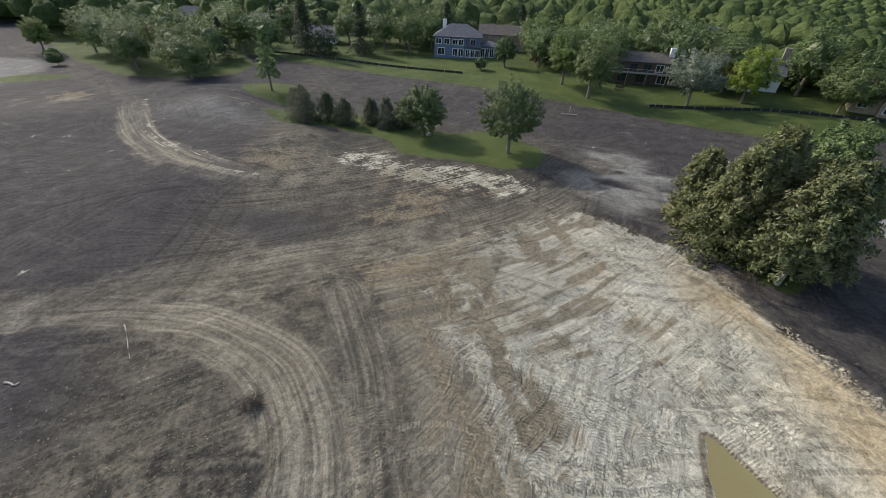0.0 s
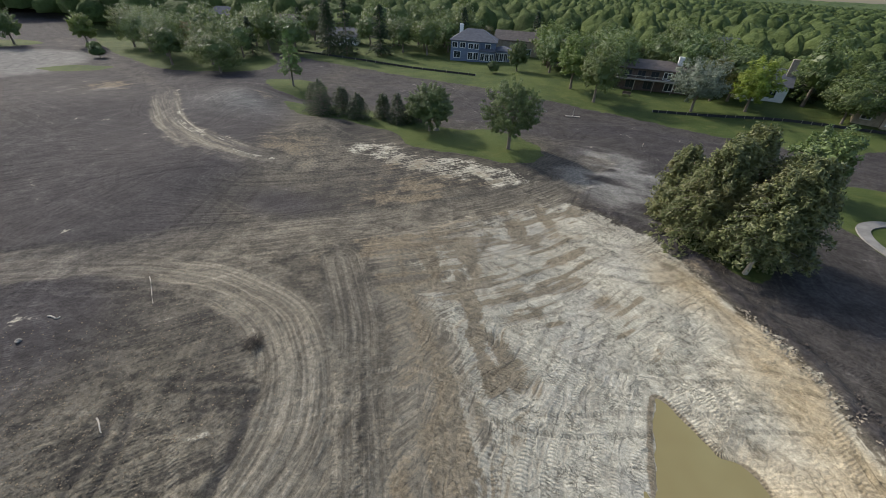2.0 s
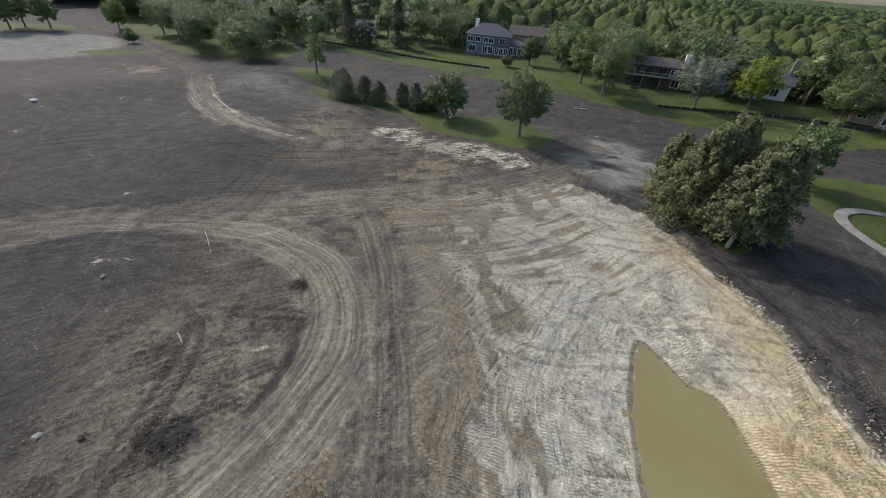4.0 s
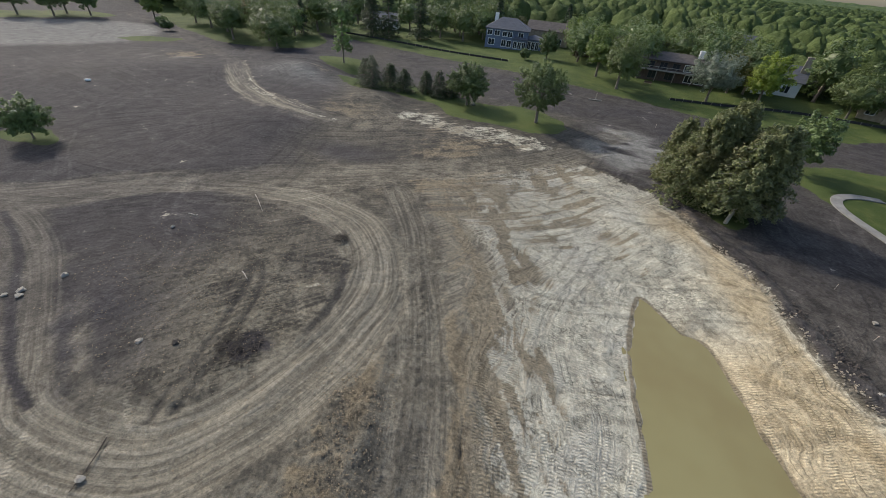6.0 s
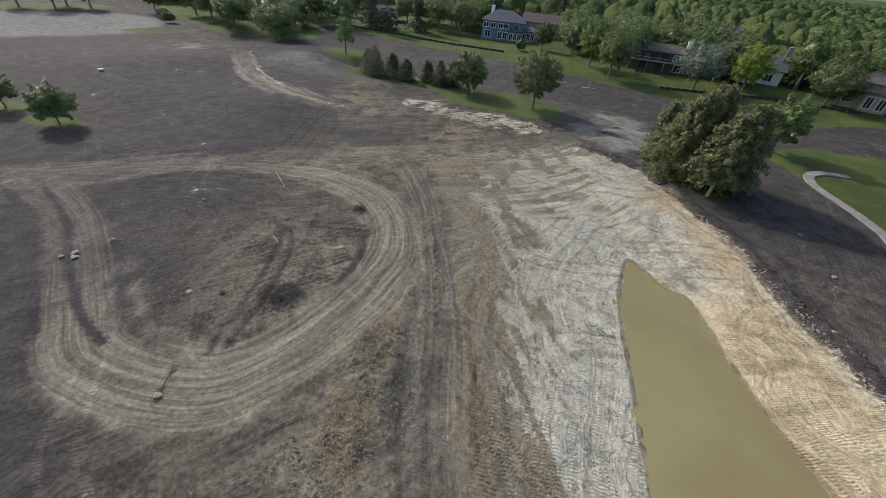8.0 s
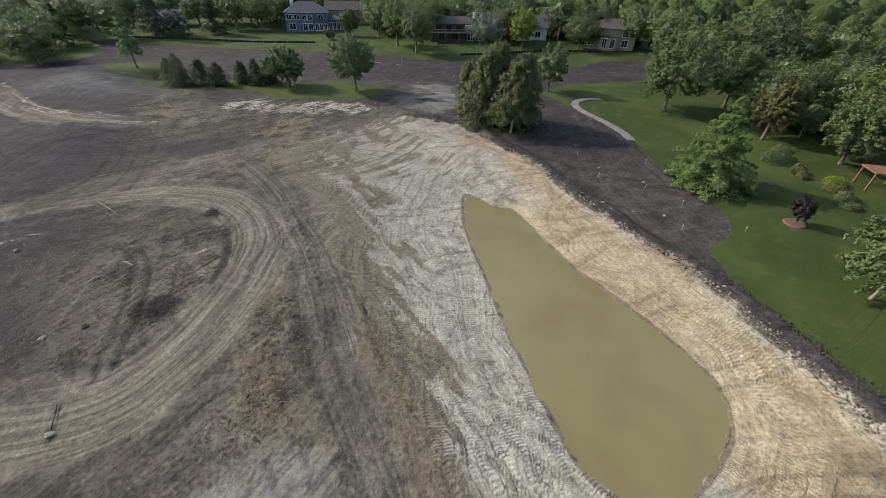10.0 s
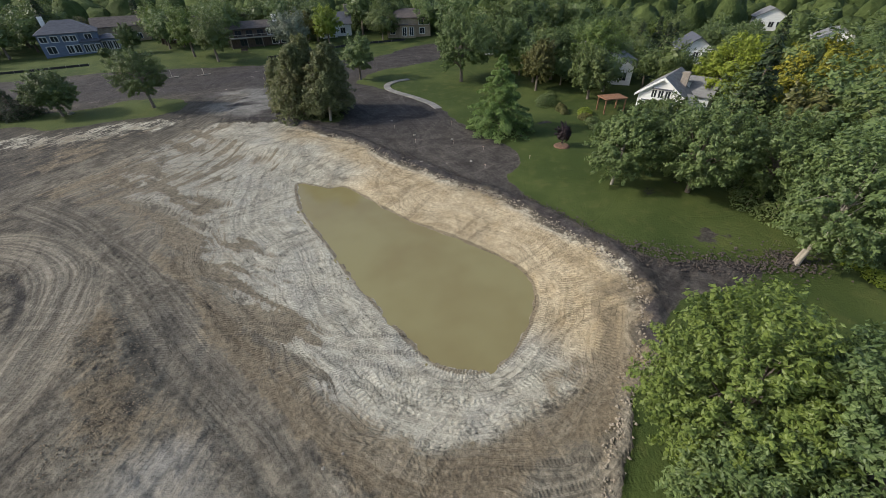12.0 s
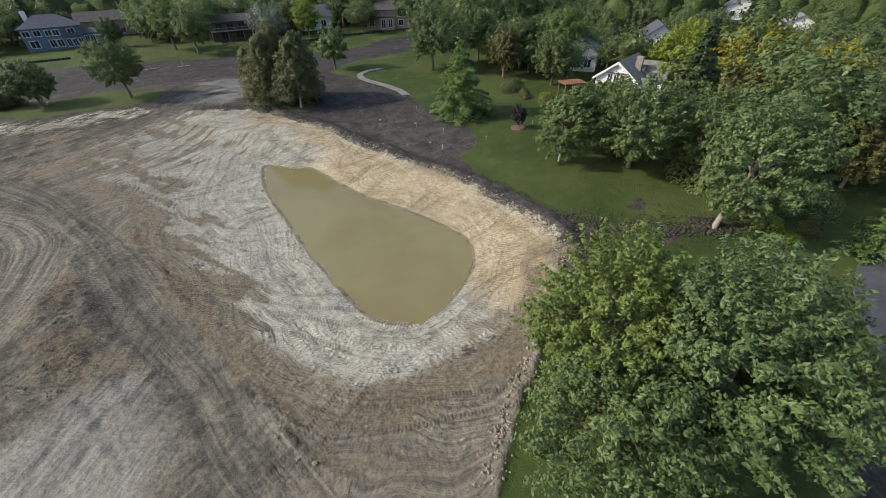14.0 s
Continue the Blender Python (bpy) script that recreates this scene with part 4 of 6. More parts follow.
def broad_tree(seed, height, radius, leaf, label, count=6000, size=0.22, bark=BARK, lean=(0, 0), bottom=None, group="", trunk=None, stems=1, limbs=16):
    rng = np.random.default_rng(seed)
    bottom = height * 0.11 if bottom is None else bottom
    c, (lv, lf) = broad_crown(rng, height, radius, bottom, count, size)
    girth = trunk or height * 0.020
    pieces = []
    top = np.array((lean[0] * 0.72, lean[1] * 0.72, height * 0.72))
    for k in range(stems):
        off = np.array((0.35 * k, 0.2 * k, 0)) * (stems > 1)
        pieces.append(tube([(off + top * t * (1, 1, 1) + (0.1 * math.sin(5 * t + seed + k), 0.1 * math.cos(4 * t + seed), -0.3 * (t == 0)), girth * (1.35 - t * 1.1) + (0.25 * girth if t == 0 else 0)) for t in (0, 0.08, 0.3, 0.55, 0.8, 1.0)], 8))
    for k in rng.choice(len(c), limbs, replace=False):
        t = rng.uniform(0.25, 0.75)
        a = top * t
        end = a + (c[k] - a) * 0.72
        mid = (a + end) / 2 + (0, 0, 0.04 * height)
        pieces.append(tube([(a, girth * (0.7 - 0.5 * t)), (mid, girth * 0.28), (end, girth * 0.08)], 5))
    lv = lv + np.clip(lv[:, 2:3] / height, 0, 1) * (lean[0], lean[1], 0)
    crown = mesh_of("crown", lv, lf, leaf)
    wv, wf = joined(pieces)
    return tree_thing("tree", crown, mesh_of("trunk", wv, wf, bark, True), label, "tree", group)


def needle_tree(seed, height, radius, leaf, label, count=5000, size=0.3, bark=BARK, lean=(0, 0), bottom=0.12, power=0.75, ragged=0.25, group="", name="conifer", dense=1.0, shag=0.10):
    """Whorls of drooping boughs with sprays along them."""
    rng = np.random.default_rng(seed)
    lean = np.array((lean[0], lean[1], 0.0))
    boughs = int((26 + height * 5) * dense)
    zs = bottom + (1 - bottom) * np.sort(rng.uniform(0, 1, boughs) ** 1.1) * 0.985
    pieces = [tube([(lean * t + (0, 0, height * t - 0.3 * (t == 0)), height * 0.017 * (1.25 - 1.15 * t)) for t in (0, 0.1, 0.35, 0.65, 1.0)], 8)]
    pos, nor = [], []
    per = max(count // boughs, 8)
    lobe = rng.uniform(0, math.tau, 3)
    for i, z in enumerate(zs):
        ang = i * 2.4 + rng.uniform(-0.4, 0.4)
        out = radius * (1 - z) ** power * (1 + ragged * rng.uniform(-1, 0.6)) * (1 + 0.18 * math.sin(2 * ang + lobe[0])) + 0.15
        a = np.array((math.cos(ang), math.sin(ang), 0))
        root = lean * z + (0, 0, height * z)
        rise = 0.10 * out * (z - 0.35) * 2
        end = root + a * out + (0, 0, rise - 0.16 * out)
        pieces.append(tube([(root, 0.055), ((root + end) / 2 + (0, 0, 0.06 * out), 0.035), (end, 0.012)], 4))
        t = rng.uniform(0.15, 1.0, per) ** 0.7
        side = np.array((-a[1], a[0], 0))
        w = rng.normal(0, 1, per) * 0.26 * out * (1.15 - t)
        q = root + (end - root) * t[:, None] + side * w[:, None]
        q[:, 2] += 0.06 * out * np.sin(t * math.pi) - np.abs(w) * 0.25 + rng.normal(0, shag, per)
        pos.append(q)
        nor.append(np.tile(a * 0.5 + (0, 0, 0.9), (per, 1)))
    lv, lf = leaves(np.vstack(pos), np.vstack(nor), size, rng, 0.35, 0.42)
    wv, wf = joined(pieces)
    return tree_thing(name, mesh_of("crown", lv, lf, leaf), mesh_of("trunk", wv, wf, bark, True), label, "tree", group)


def plant(ob, x, y, turn=0.0, sink=0.05):
    ob.matrix_basis = pose(x, y, ground_at(x, y) - sink, 0, 0, turn)
    return ob


# the two crowns beside the pit's south corner
plant(broad_tree(1, 11.3, 5.5, BRIGHT, "broad yellow-green maple beside the clay pit", 28000, 0.14, bottom=0.3), 24.0, -35.2)
plant(broad_tree(2, 11.9, 6.1, MAPLE, "wide dark-green maple on grass beside the street", 44000, 0.14, bottom=0.2), 25.7, -40.6)
plant(broad_tree(78, 8.4, 5.2, MAPLE, "lower green crown beside the clay pit", 18000, 0.13, bottom=0.2), 19.7, -38.4)
# the group on the rim
for seed, cx, cy, ch, cr, low, lean, bark, count, text in (
        (3, 27.0, 34.6, 11.6, 4.0, 0.24, (1.4, 0.9), PALE_BARK, 28000, "tall olive-green conifer with a leaning pale trunk"),
        (4, 24.0, 40.2, 11.0, 4.2, 0.03, (0, 0), BARK, 28000, "dense olive-green conifer in a clump on the rim"),
        (5, 28.8, 39.0, 10.4, 3.8, 0.08, (0.4, 0.2), BARK, 22000, "bushy olive-green conifer in a clump on the rim"),
        (10, 26.2, 41.6, 12.0, 4.0, 0.05, (0, 0.3), BARK, 20000, "tall shaggy olive-green conifer inside the clump"),
        (6, 22.0, 44.6, 8.4, 3.2, 0.03, (-0.4, 0), BARK, 14000, "lower olive-green conifer in a clump on the rim")):
    plant(needle_tree(seed, ch, cr, OLIVE, text, count * 2 // 3, 0.23, bark, lean, low, 0.42, 0.42, dense=2.6, shag=0.22), cx, cy)
plant(broad_tree(7, 9.4, 3.6, MAPLE, "rounded green tree behind the conifer clump", 3500, 0.24), 44.6, 61.3)
# island trees
plant(broad_tree(8, 10.9, 4.7, OAK, "dark-green maple on a grass island in the bare soil", 13000, 0.16), 1.0, 59.1)
plant(broad_tree(9, 8.0, 4.3, OAK, "low spreading dark-green tree on a grass island", 11000, 0.16, bottom=0.8), -12.6, 62.2)
for i, (cx, cy, ch, cr) in enumerate(((-32.3, 62.6, 6.2, 2.3), (-34.6, 64.5, 5.0, 2.2), (-29.2, 64.4, 4.8, 2.0), (-25.7, 63.2, 4.3, 1.9), (-21.9, 65.4, 4.5, 1.6), (-18.9, 64.3, 5.0, 1.8), (-16.6, 65.5, 4.4, 1.7))):
    plant(needle_tree(20 + i, ch, cr * 1.3, DARK_SPRUCE, "small bushy dark-green spruce in a row on grass", 3000, 0.16, bottom=0.02, power=0.5, dense=2.0, shag=0.2, group="spruces on the grass island"), cx, cy)
plant(needle_tree(30, 11.8, 3.4, SPRUCE, "airy bright-green pine on a small grass island", 2600, 0.28, bottom=0.22, power=0.55, ragged=0.5), -46.6, 78.6)
plant(broad_tree(31, 6.2, 3.2, MAPLE, "small round green tree on a grass island", 4200, 0.2, bottom=0.5), -57.8, 16.2)
plant(broad_tree(32, 6.0, 2.6, OAK, "small dark-green tree on a grass island", 2400, 0.2, bottom=0.8), -67.5, 17.2)
# beyond the fairway
for i, (cx, cy, ch, cr, leaf, text) in enumerate((
        (17.8, 100, 12.2, 5.6, OAK, "tall dark-green oak on the fairway's edge"), (12.8, 111, 12.0, 4.9, BRIGHT, "bright-green linden behind the oak"),
        (-2.3, 126, 7.8, 3.1, OAK, "small round tree in front of the blue house"), (41, 105.5, 10.8, 5.6, SILVER, "silvery-leaved tree in front of the brown house"),
        (56.3, 114.5, 10.3, 4.8, LIME, "lime-green tree on the fairway's edge"), (80, 118, 8.8, 6.0, OAK, "broad dark-green tree beside the fairway"),
        (-66.8, 82.8, 10.6, 7.6, OAK, "wide flat-topped oak on the north-west grass"), (-81.6, 85.6, 12.2, 7.0, OAK, "dense dark-green oak on the north-west grass"),
        (-97, 96.5, 12.8, 7.2, MAPLE, "large green tree on the north-west grass"), (-115, 95.5, 10.4, 3.8, BRIGHT, "slim light-green tree by the dirt road"), (-74, 90, 12.0, 6.0, OAK, "dark-green oak behind the flat-topped oak"), (-89, 93, 12.5, 6.0, MAPLE, "full green tree in the north-west group"), (-106, 101, 12.5, 6.0, OAK, "dark-green tree in the north-west group"),
        (65.4, 46.8, 13.2, 6.9, MAPLE, "large spreading maple on the lawn"), (84, 50.6, 11.8, 4.5, MAPLE, "green tree at the lawn's far edge"),
        (75.0, 30.7, 9.6, 3.4, RUSTY, "thin rusty-leaved tree at the garden's edge"), (79.2, 19.4, 9.4, 4.4, OAK, "dark-green tree beside the garden"),
        (96, 32, 12.5, 5.5, BRIGHT, "bright-green tree behind the gardens"), (88, 38, 10.0, 4.5, OAK, "dark-green tree behind the gardens"),
        (95.0, -12.6, 12.2, 6.4, YELLOW, "bright yellow autumn tree behind the maples"), (103, -22, 10.0, 4.4, YELLOW, "smaller yellow autumn tree"),
        (94.5, 0.0, 11.6, 6.0, LIME, "yellow-green tree beside the white house"), (75, -29.5, 10.4, 5.8, OAK, "dense dark-green tree by the street"),
        (68, -24, 9.6, 5.0, OAK, "dark-green tree in the hedge row"), (66, -3, 6.4, 3.4, OAK, "dark-green tree behind the maples"),
        (-135, 80, 13.0, 5.0, MAPLE, "tall tree with a bare trunk on a far grass patch"), (-139, 86, 12.5, 4.6, OAK, "tall dark tree on a far grass patch"), (-143, 75, 13.0, 5.2, OAK, "tall dark tree on a far grass patch"), (-131, 88, 11.5, 4.2, MAPLE, "tall green tree on a far grass patch"), (70, -35, 9.0, 4.4, RUSTY, "brownish tree by the street"), (-8, 118, 3.2, 1.9, OAK, "low round shrub tree on the fairway"), (-100, 84, 3.4, 2.0, MAPLE, "round bush on the north-west grass"), (-107, 90, 3.6, 2.2, MAPLE, "round bush beside the dirt road"))):
    plant(broad_tree(40 + i, ch, cr, leaf, text, 18000 if leaf in (LIME, YELLOW) and cy < 70 or ch > 13.1 else 5000 if cy > 70 or cx < 0 else 10000, 0.23 if cy > 70 or cx < 0 else 0.2), cx, cy, i * 50)
plant(needle_tree(70, 10.8, 6.0, SPRUCE, "bright-green spruce standing on the lawn", 24000, 0.2, bottom=0.08, power=0.95, ragged=0.25, dense=1.2), 49.2, 14.0)
plant(broad_tree(71, 3.6, 1.25, RED_LEAF, "small dark-purple plum tree in a mulch ring", 900, 0.16, bottom=0.4), 52.6, 2.8)
plant(broad_tree(72, 10.2, 4.6, MAPLE, "leaning green maple at the lawn's edge", 15000, 0.18, PALE_BARK, (1.0, -0.6), 0.8, trunk=0.13), 48.0, -9.8)
plant(broad_tree(73, 10.5, 5.7, MAPLE, "dense green maple in the tree row", 18000, 0.18, bottom=0.0), 54.0, -16.6)
plant(broad_tree(77, 9.8, 4.9, MAPLE, "low-branched green maple in the tree row", 13000, 0.18, bottom=0.0), 59.5, -22.5)
plant(broad_tree(74, 8.8, 4.2, OAK, "dark-green maple in the tree row", 9000, 0.19, bottom=0.6), 58.5, -9.5)
plant(broad_tree(75, 12.4, 5.6, MAPLE, "tall maple with a pale forked trunk", 19000, 0.17, PALE_BARK, (2.6, -0.8), 1.2, trunk=0.17, stems=2), 47.8, -30.8)
plant(needle_tree(76, 6.4, 2.6, SPRUCE, "green spruce near the street", 3200, 0.2, bottom=0.05, power=0.7), 54.6, -41.6)
for i, (cx, cy, ch, cr) in enumerate(((-56.4, 117.2, 17.0, 3.4), (-52.2, 119.8, 15.2, 4.4), (-44, 126, 14, 4), (-62, 128, 15, 4))):
    plant(needle_tree(80 + i, ch, cr, DARK_SPRUCE, "tall dark spruce behind the fairway", 3200, 0.34, bottom=0.05, power=0.7, group="spruces behind the fairway"), cx, cy)

# ---- houses ----
def roof_bm(kind, x0, x1, y0, y1, z, rise, over=0.5, thick=0.16):
    """A hip roof, or a gable roof with its ridge along x or y, as one solid with overhanging eaves."""
    x0, x1, y0, y1 = x0 - over, x1 + over, y0 - over, y1 + over
    w, d = x1 - x0, y1 - y0
    if kind == "hip":
        k = min(w, d) / 2 * 0.95
        top = ((x0 + k, (y0 + y1) / 2), (x1 - k, (y0 + y1) / 2)) if w >= d else (((x0 + x1) / 2, y0 + k), ((x0 + x1) / 2, y1 - k))
    bm = bmesh.new()
    if kind != "hip":
        # two slopes of one thickness, open under the ridge
        half = (d if kind == "x" else w) / 2
        ends = [[bm.verts.new((p, (y0 + y1) / 2 + q, s) if kind == "x" else ((x0 + x1) / 2 + q, p, s)) for q, s in ((-half, z), (0, z + rise), (half, z), (half, z - thick), (0, z + rise - thick), (-half, z - thick))] for p in ((x0, x1) if kind == "x" else (y0, y1))]
        for i in range(6):
            bm.faces.new((ends[0][i], ends[0][(i + 1) % 6], ends[1][(i + 1) % 6], ends[1][i]))
        for e in ends:
            bm.faces.new((e[0], e[1], e[4], e[5]))
            bm.faces.new((e[1], e[2], e[3], e[4]))
        bmesh.ops.recalc_face_normals(bm, faces=bm.faces[:])
        return bm
    low = [bm.verts.new((a, b, z - thick)) for a, b in ((x0, y0), (x1, y0), (x1, y1), (x0, y1))]
    eave = [bm.verts.new((v.co.x, v.co.y, z)) for v in low]
    a, b = [bm.verts.new((p, q, z + rise)) for p, q in top]
    bm.faces.new(low[::-1])
    for i in range(4):
        bm.faces.new((low[i], low[(i + 1) % 4], eave[(i + 1) % 4], eave[i]))
    if w >= d:
        bm.faces.new((eave[0], eave[1], b, a))
        bm.faces.new((eave[2], eave[3], a, b))
        bm.faces.new((eave[3], eave[0], a))
        bm.faces.new((eave[1], eave[2], b))
    else:
        bm.faces.new((eave[1], eave[2], b, a))
        bm.faces.new((eave[3], eave[0], a, b))
        bm.faces.new((eave[0], eave[1], a))
        bm.faces.new((eave[2], eave[3], b))
    bmesh.ops.recalc_face_normals(bm, faces=bm.faces[:])
    return bm


def window(home, side, at, z, w, h, face, trim=None):
    """A window on the wall whose outer face lies at face: a proud surround with a glazed sash of two lights."""
    bm, pane = bmesh.new(), bmesh.new()
    sign = 1 if side in "EN" else -1
    lay = (lambda b, a0, a1, n0, n1, z0, z1: box(b, min(n0, n1), max(n0, n1), a0, a1, z0, z1)) if side in "EW" else (lambda b, a0, a1, n0, n1, z0, z1: box(b, a0, a1, min(n0, n1), max(n0, n1), z0, z1))
    n0, n1, n2 = face - sign * 0.05, face + sign * 0.09, face + sign * 0.05
    lay(bm, at - w / 2 - 0.12, at - w / 2, n0, n1, z - 0.12, z + h + 0.12)
    lay(bm, at + w / 2, at + w / 2 + 0.12, n0, n1, z - 0.12, z + h + 0.12)
    lay(bm, at - w / 2, at + w / 2, n0, n1, z + h, z + h + 0.12)
    lay(bm, at - w / 2, at + w / 2, n0, n1, z - 0.12, z)
    lay(bm, at - 0.04, at + 0.04, n0, n1 - sign * 0.01, z, z + h)
    lay(pane, at - w / 2, at + w / 2, n0, n2, z, z + h)
    ob = part("window", bm, trim or WHITE_PAINT, home)
    part("pane", pane, GLASS, ob)


def house(label, x, y, turn, blocks, wall, roof, windows=(), chimney=None, chimney_mat=None, base=None, size=1.0):
    """blocks: x0, x1, y0, y1, eave height, roof kind, rise. windows: side, place, sill, width, height, face."""
    home = tagged(new("house"), label, "house")
    home.matrix_basis = pose(x, y, (ground_at(x, y) if base is None else base) - 0.1, 0, 0, turn) @ Matrix.Scale(size, 4)
    for x0, x1, y0, y1, eave, kind, rise in blocks:
        bm = boxed(x0, x1, y0, y1, -0.3, eave)
        if kind in ("x", "y"):
            # the gable ends
            half = ((y1 - y0) if kind == "x" else (x1 - x0)) / 2
            knee, peak = eave + rise * 0.5 / (half + 0.5) - 0.03, eave + rise - 0.05
            for k in (0, 1):
                if kind == "x":
                    px = (x0 + 0.01, x0 + 0.2) if k == 0 else (x1 - 0.2, x1 - 0.01)
                    tri = [[bm.verts.new((p, q, s)) for q, s in ((y0, eave), (y1, eave), (y1, knee), ((y0 + y1) / 2, peak), (y0, knee))] for p in px]
                else:
                    py = (y0 + 0.01, y0 + 0.2) if k == 0 else (y1 - 0.2, y1 - 0.01)
                    tri = [[bm.verts.new((q, p, s)) for q, s in ((x0, eave), (x1, eave), (x1, knee), ((x0 + x1) / 2, peak), (x0, knee))] for p in py]
                bm.faces.new(tri[0])
                bm.faces.new(tri[1][::-1])
                for i in range(5):
                    bm.faces.new((tri[0][i], tri[1][i], tri[1][(i + 1) % 5], tri[0][(i + 1) % 5]))
        bmesh.ops.recalc_face_normals(bm, faces=bm.faces[:])
        part("wall", bm, wall, home)
        if kind != "flat":
            part("roof", roof_bm(kind, x0, x1, y0, y1, eave + 0.12, rise), roof, home)
        else:
            part("roof", boxed(x0 - 0.4, x1 + 0.4, y0 - 0.4, y1 + 0.4, eave, eave + 0.25, bevel=0.05), roof, home)
    for w in windows:
        window(home, *w)
    if chimney:
        cx, cy, top = chimney
        bm = boxed(cx - 0.55, cx + 0.55, cy - 0.4, cy + 0.4, 0, top)
        box(bm, cx - 0.63, cx + 0.63, cy - 0.48, cy + 0.48, top - 0.3, top - 0.05)
        part("chimney", bm, chimney_mat or CHIMNEY_STONE, home)
    return home


def row(side, face, z, w, h, *places):
    return [(side, a, z, w, h, face) for a in places]


# blue hip-roofed house above the fairway
house("two-storey blue house with a slate hip roof and white sunroom", -15.5, 139, 4,
      [(-8.6, 4.8, -4.2, 5, 5.3, "hip", 2.9), (-3.4, 0.4, -5.0, -4.2, 5.3, "flat", 0), (4.8, 9.4, -3.6, 2.5, 3.2, "hip", 1.0), (0.5, 4.7, -5.2, -4.2, 3.0, "hip", 0.6)],
      BLUE_PAINT, SLATE,
      row("S", -4.2, 3.5, 1.5, 1.3, -7.4, -5.0, 2.6) + row("S", -4.2, 0.7, 1.9, 1.7, -6.6) + row("S", -5.0, 3.5, 1.3, 1.3, -2.5, -0.8) + row("S", -5.0, 0.6, 1.3, 1.8, -2.5, -0.8)
      + row("S", -5.2, 0.5, 1.0, 1.8, 1.2, 2.6, 4.0) + row("S", -3.6, 0.5, 0.95, 2.1, 5.6, 6.9, 8.2) + row("E", 9.4, 0.6, 1.2, 1.8, -2, 0.5) + row("W", -8.6, 3.5, 1.2, 1.3, -2, 2) + row("W", -8.6, 0.7, 1.2, 1.6, -2, 2),
      (-6.4, 2.5, 9.2), WHITE_PAINT)
# brown house with a long balcony
brown = house("long brown two-storey house with a low roof and balcony", 36.0, 127.5, -3,
              [(-9, 8, -3, 5, 4.7, "x", 1.5)], BROWN_WALL, BROWN_ROOF,
              [w + (BROWN_ROOF,) for w in row("S", -3, 2.9, 1.6, 1.4, -6.5, -3.5, -0.5, 4.6)] + row("S", -3, 2.9, 1.5, 1.4, 2.2) + [w + (BROWN_ROOF,) for w in row("S", -3, 0.5, 1.8, 1.6, -5.5, -1.5)] + row("S", -3, 0.5, 1.8, 1.6, 3.2, 5.8), (4.6, -0.2, 7.6), WHITE_PAINT)
part("balcony", boxed(-9, 8, -4.6, -3, 2.45, 2.62, bevel=0.02), WOOD, brown)
part("rail", box(boxed(-9, 8, -4.6, -4.52, 3.35, 3.45), -9, 8, -4.6, -4.54, 2.62, 2.72), WOOD, brown)
for k in range(9):
    part("post", boxed(-9 + k * 2.1, -8.88 + k * 2.1, -4.6, -4.48, 0 if k % 2 == 0 else 2.6, 3.36), WOOD, brown)
# white house with broad front gable, chimney and dormers, half hidden by the maples
white = house("white gabled house with grey shingle roof and stone chimney", 85.5, 6.0, -72,
              [(-3.6, 3.6, -5.4, 4.2, 3.7, "y", 3.0), (2.6, 6.8, -0.8, 4.1, 3.5, "x", 2.6), (3.6, 4.7, -4.7, -2.1, 2.9, "x", 1.2)], WHITE_PAINT, GREY_ROOF,
              row("S", -5.4, 3.4, 0.75, 1.2, -1.1, 0.0, 1.1) + row("S", -5.4, 0.7, 1.1, 1.4, -2.3, -0.5, 1.7) + row("E", 3.6, 2.0, 1.0, 1.2, -1.1) + row("E", 6.8, 0.7, 1.0, 1.2, 0.6, 2.7) + row("W", -3.6, 0.7, 1.1, 1.4, -2.6, 0, 2.6),
              (2.2, -1.2, 7.2), size=0.9)
dormer = part("dormer", boxed(1.5, 3.1, -0.3, 0.9, 4.0, 5.5), WHITE_PAINT, white)
part("cap", boxed(1.3, 3.3, -0.5, 1.1, 5.5, 5.63), GREY_ROOF, dormer)
part("gable_trim", box(boxed(-1.6, 1.6, -5.8, -5.4, 4.8, 4.93), -2.9, 2.9, -5.62, -5.4, 2.75, 2.87), SLATE, white)
for side in (-1, 1):
    bm = bmesh.new()
    a, b = [[bm.verts.new((side * p, q, s)) for p, s in ((0, 6.42), (4.12, 3.42), (4.12, 3.84), (0, 6.86))] for q in (-6.0, -5.9)]
    bm.faces.new(a)
    bm.faces.new(b[::-1])
    for i in range(4):
        bm.faces.new((a[i], b[i], b[(i + 1) % 4], a[(i + 1) % 4]))
    bmesh.ops.recalc_face_normals(bm, faces=bm.faces[:])
    part("barge_board", bm, WHITE_PAINT, white)
# others among the trees
house("white two-storey house with a blue-grey hip roof", -110, 147, 30, [(-7, 6, -4, 5, 5.4, "hip", 2.8), (6, 10, -3, 3, 3.0, "x", 1.4)], WHITE_PAINT, SLATE,
      row("S", -4, 3.4, 1.3, 1.3, -5, -2, 1, 4) + row("S", -4, 0.7, 1.4, 1.6, -5, -2, 1, 4) + row("E", 6, 3.4, 1.2, 1.3, 0, 3))
house("large grey flat-roofed building behind the trees", -136, 152, 32, [(-10, 9, -5, 6, 6.0, "flat", 0)], TAN_WALL, GREY_ROOF,
      row("S", -5, 3.6, 2.2, 1.4, -7, -3.5, 0, 3.5, 7) + row("S", -5, 0.8, 2.2, 1.6, -7, -3.5, 0, 3.5, 7))
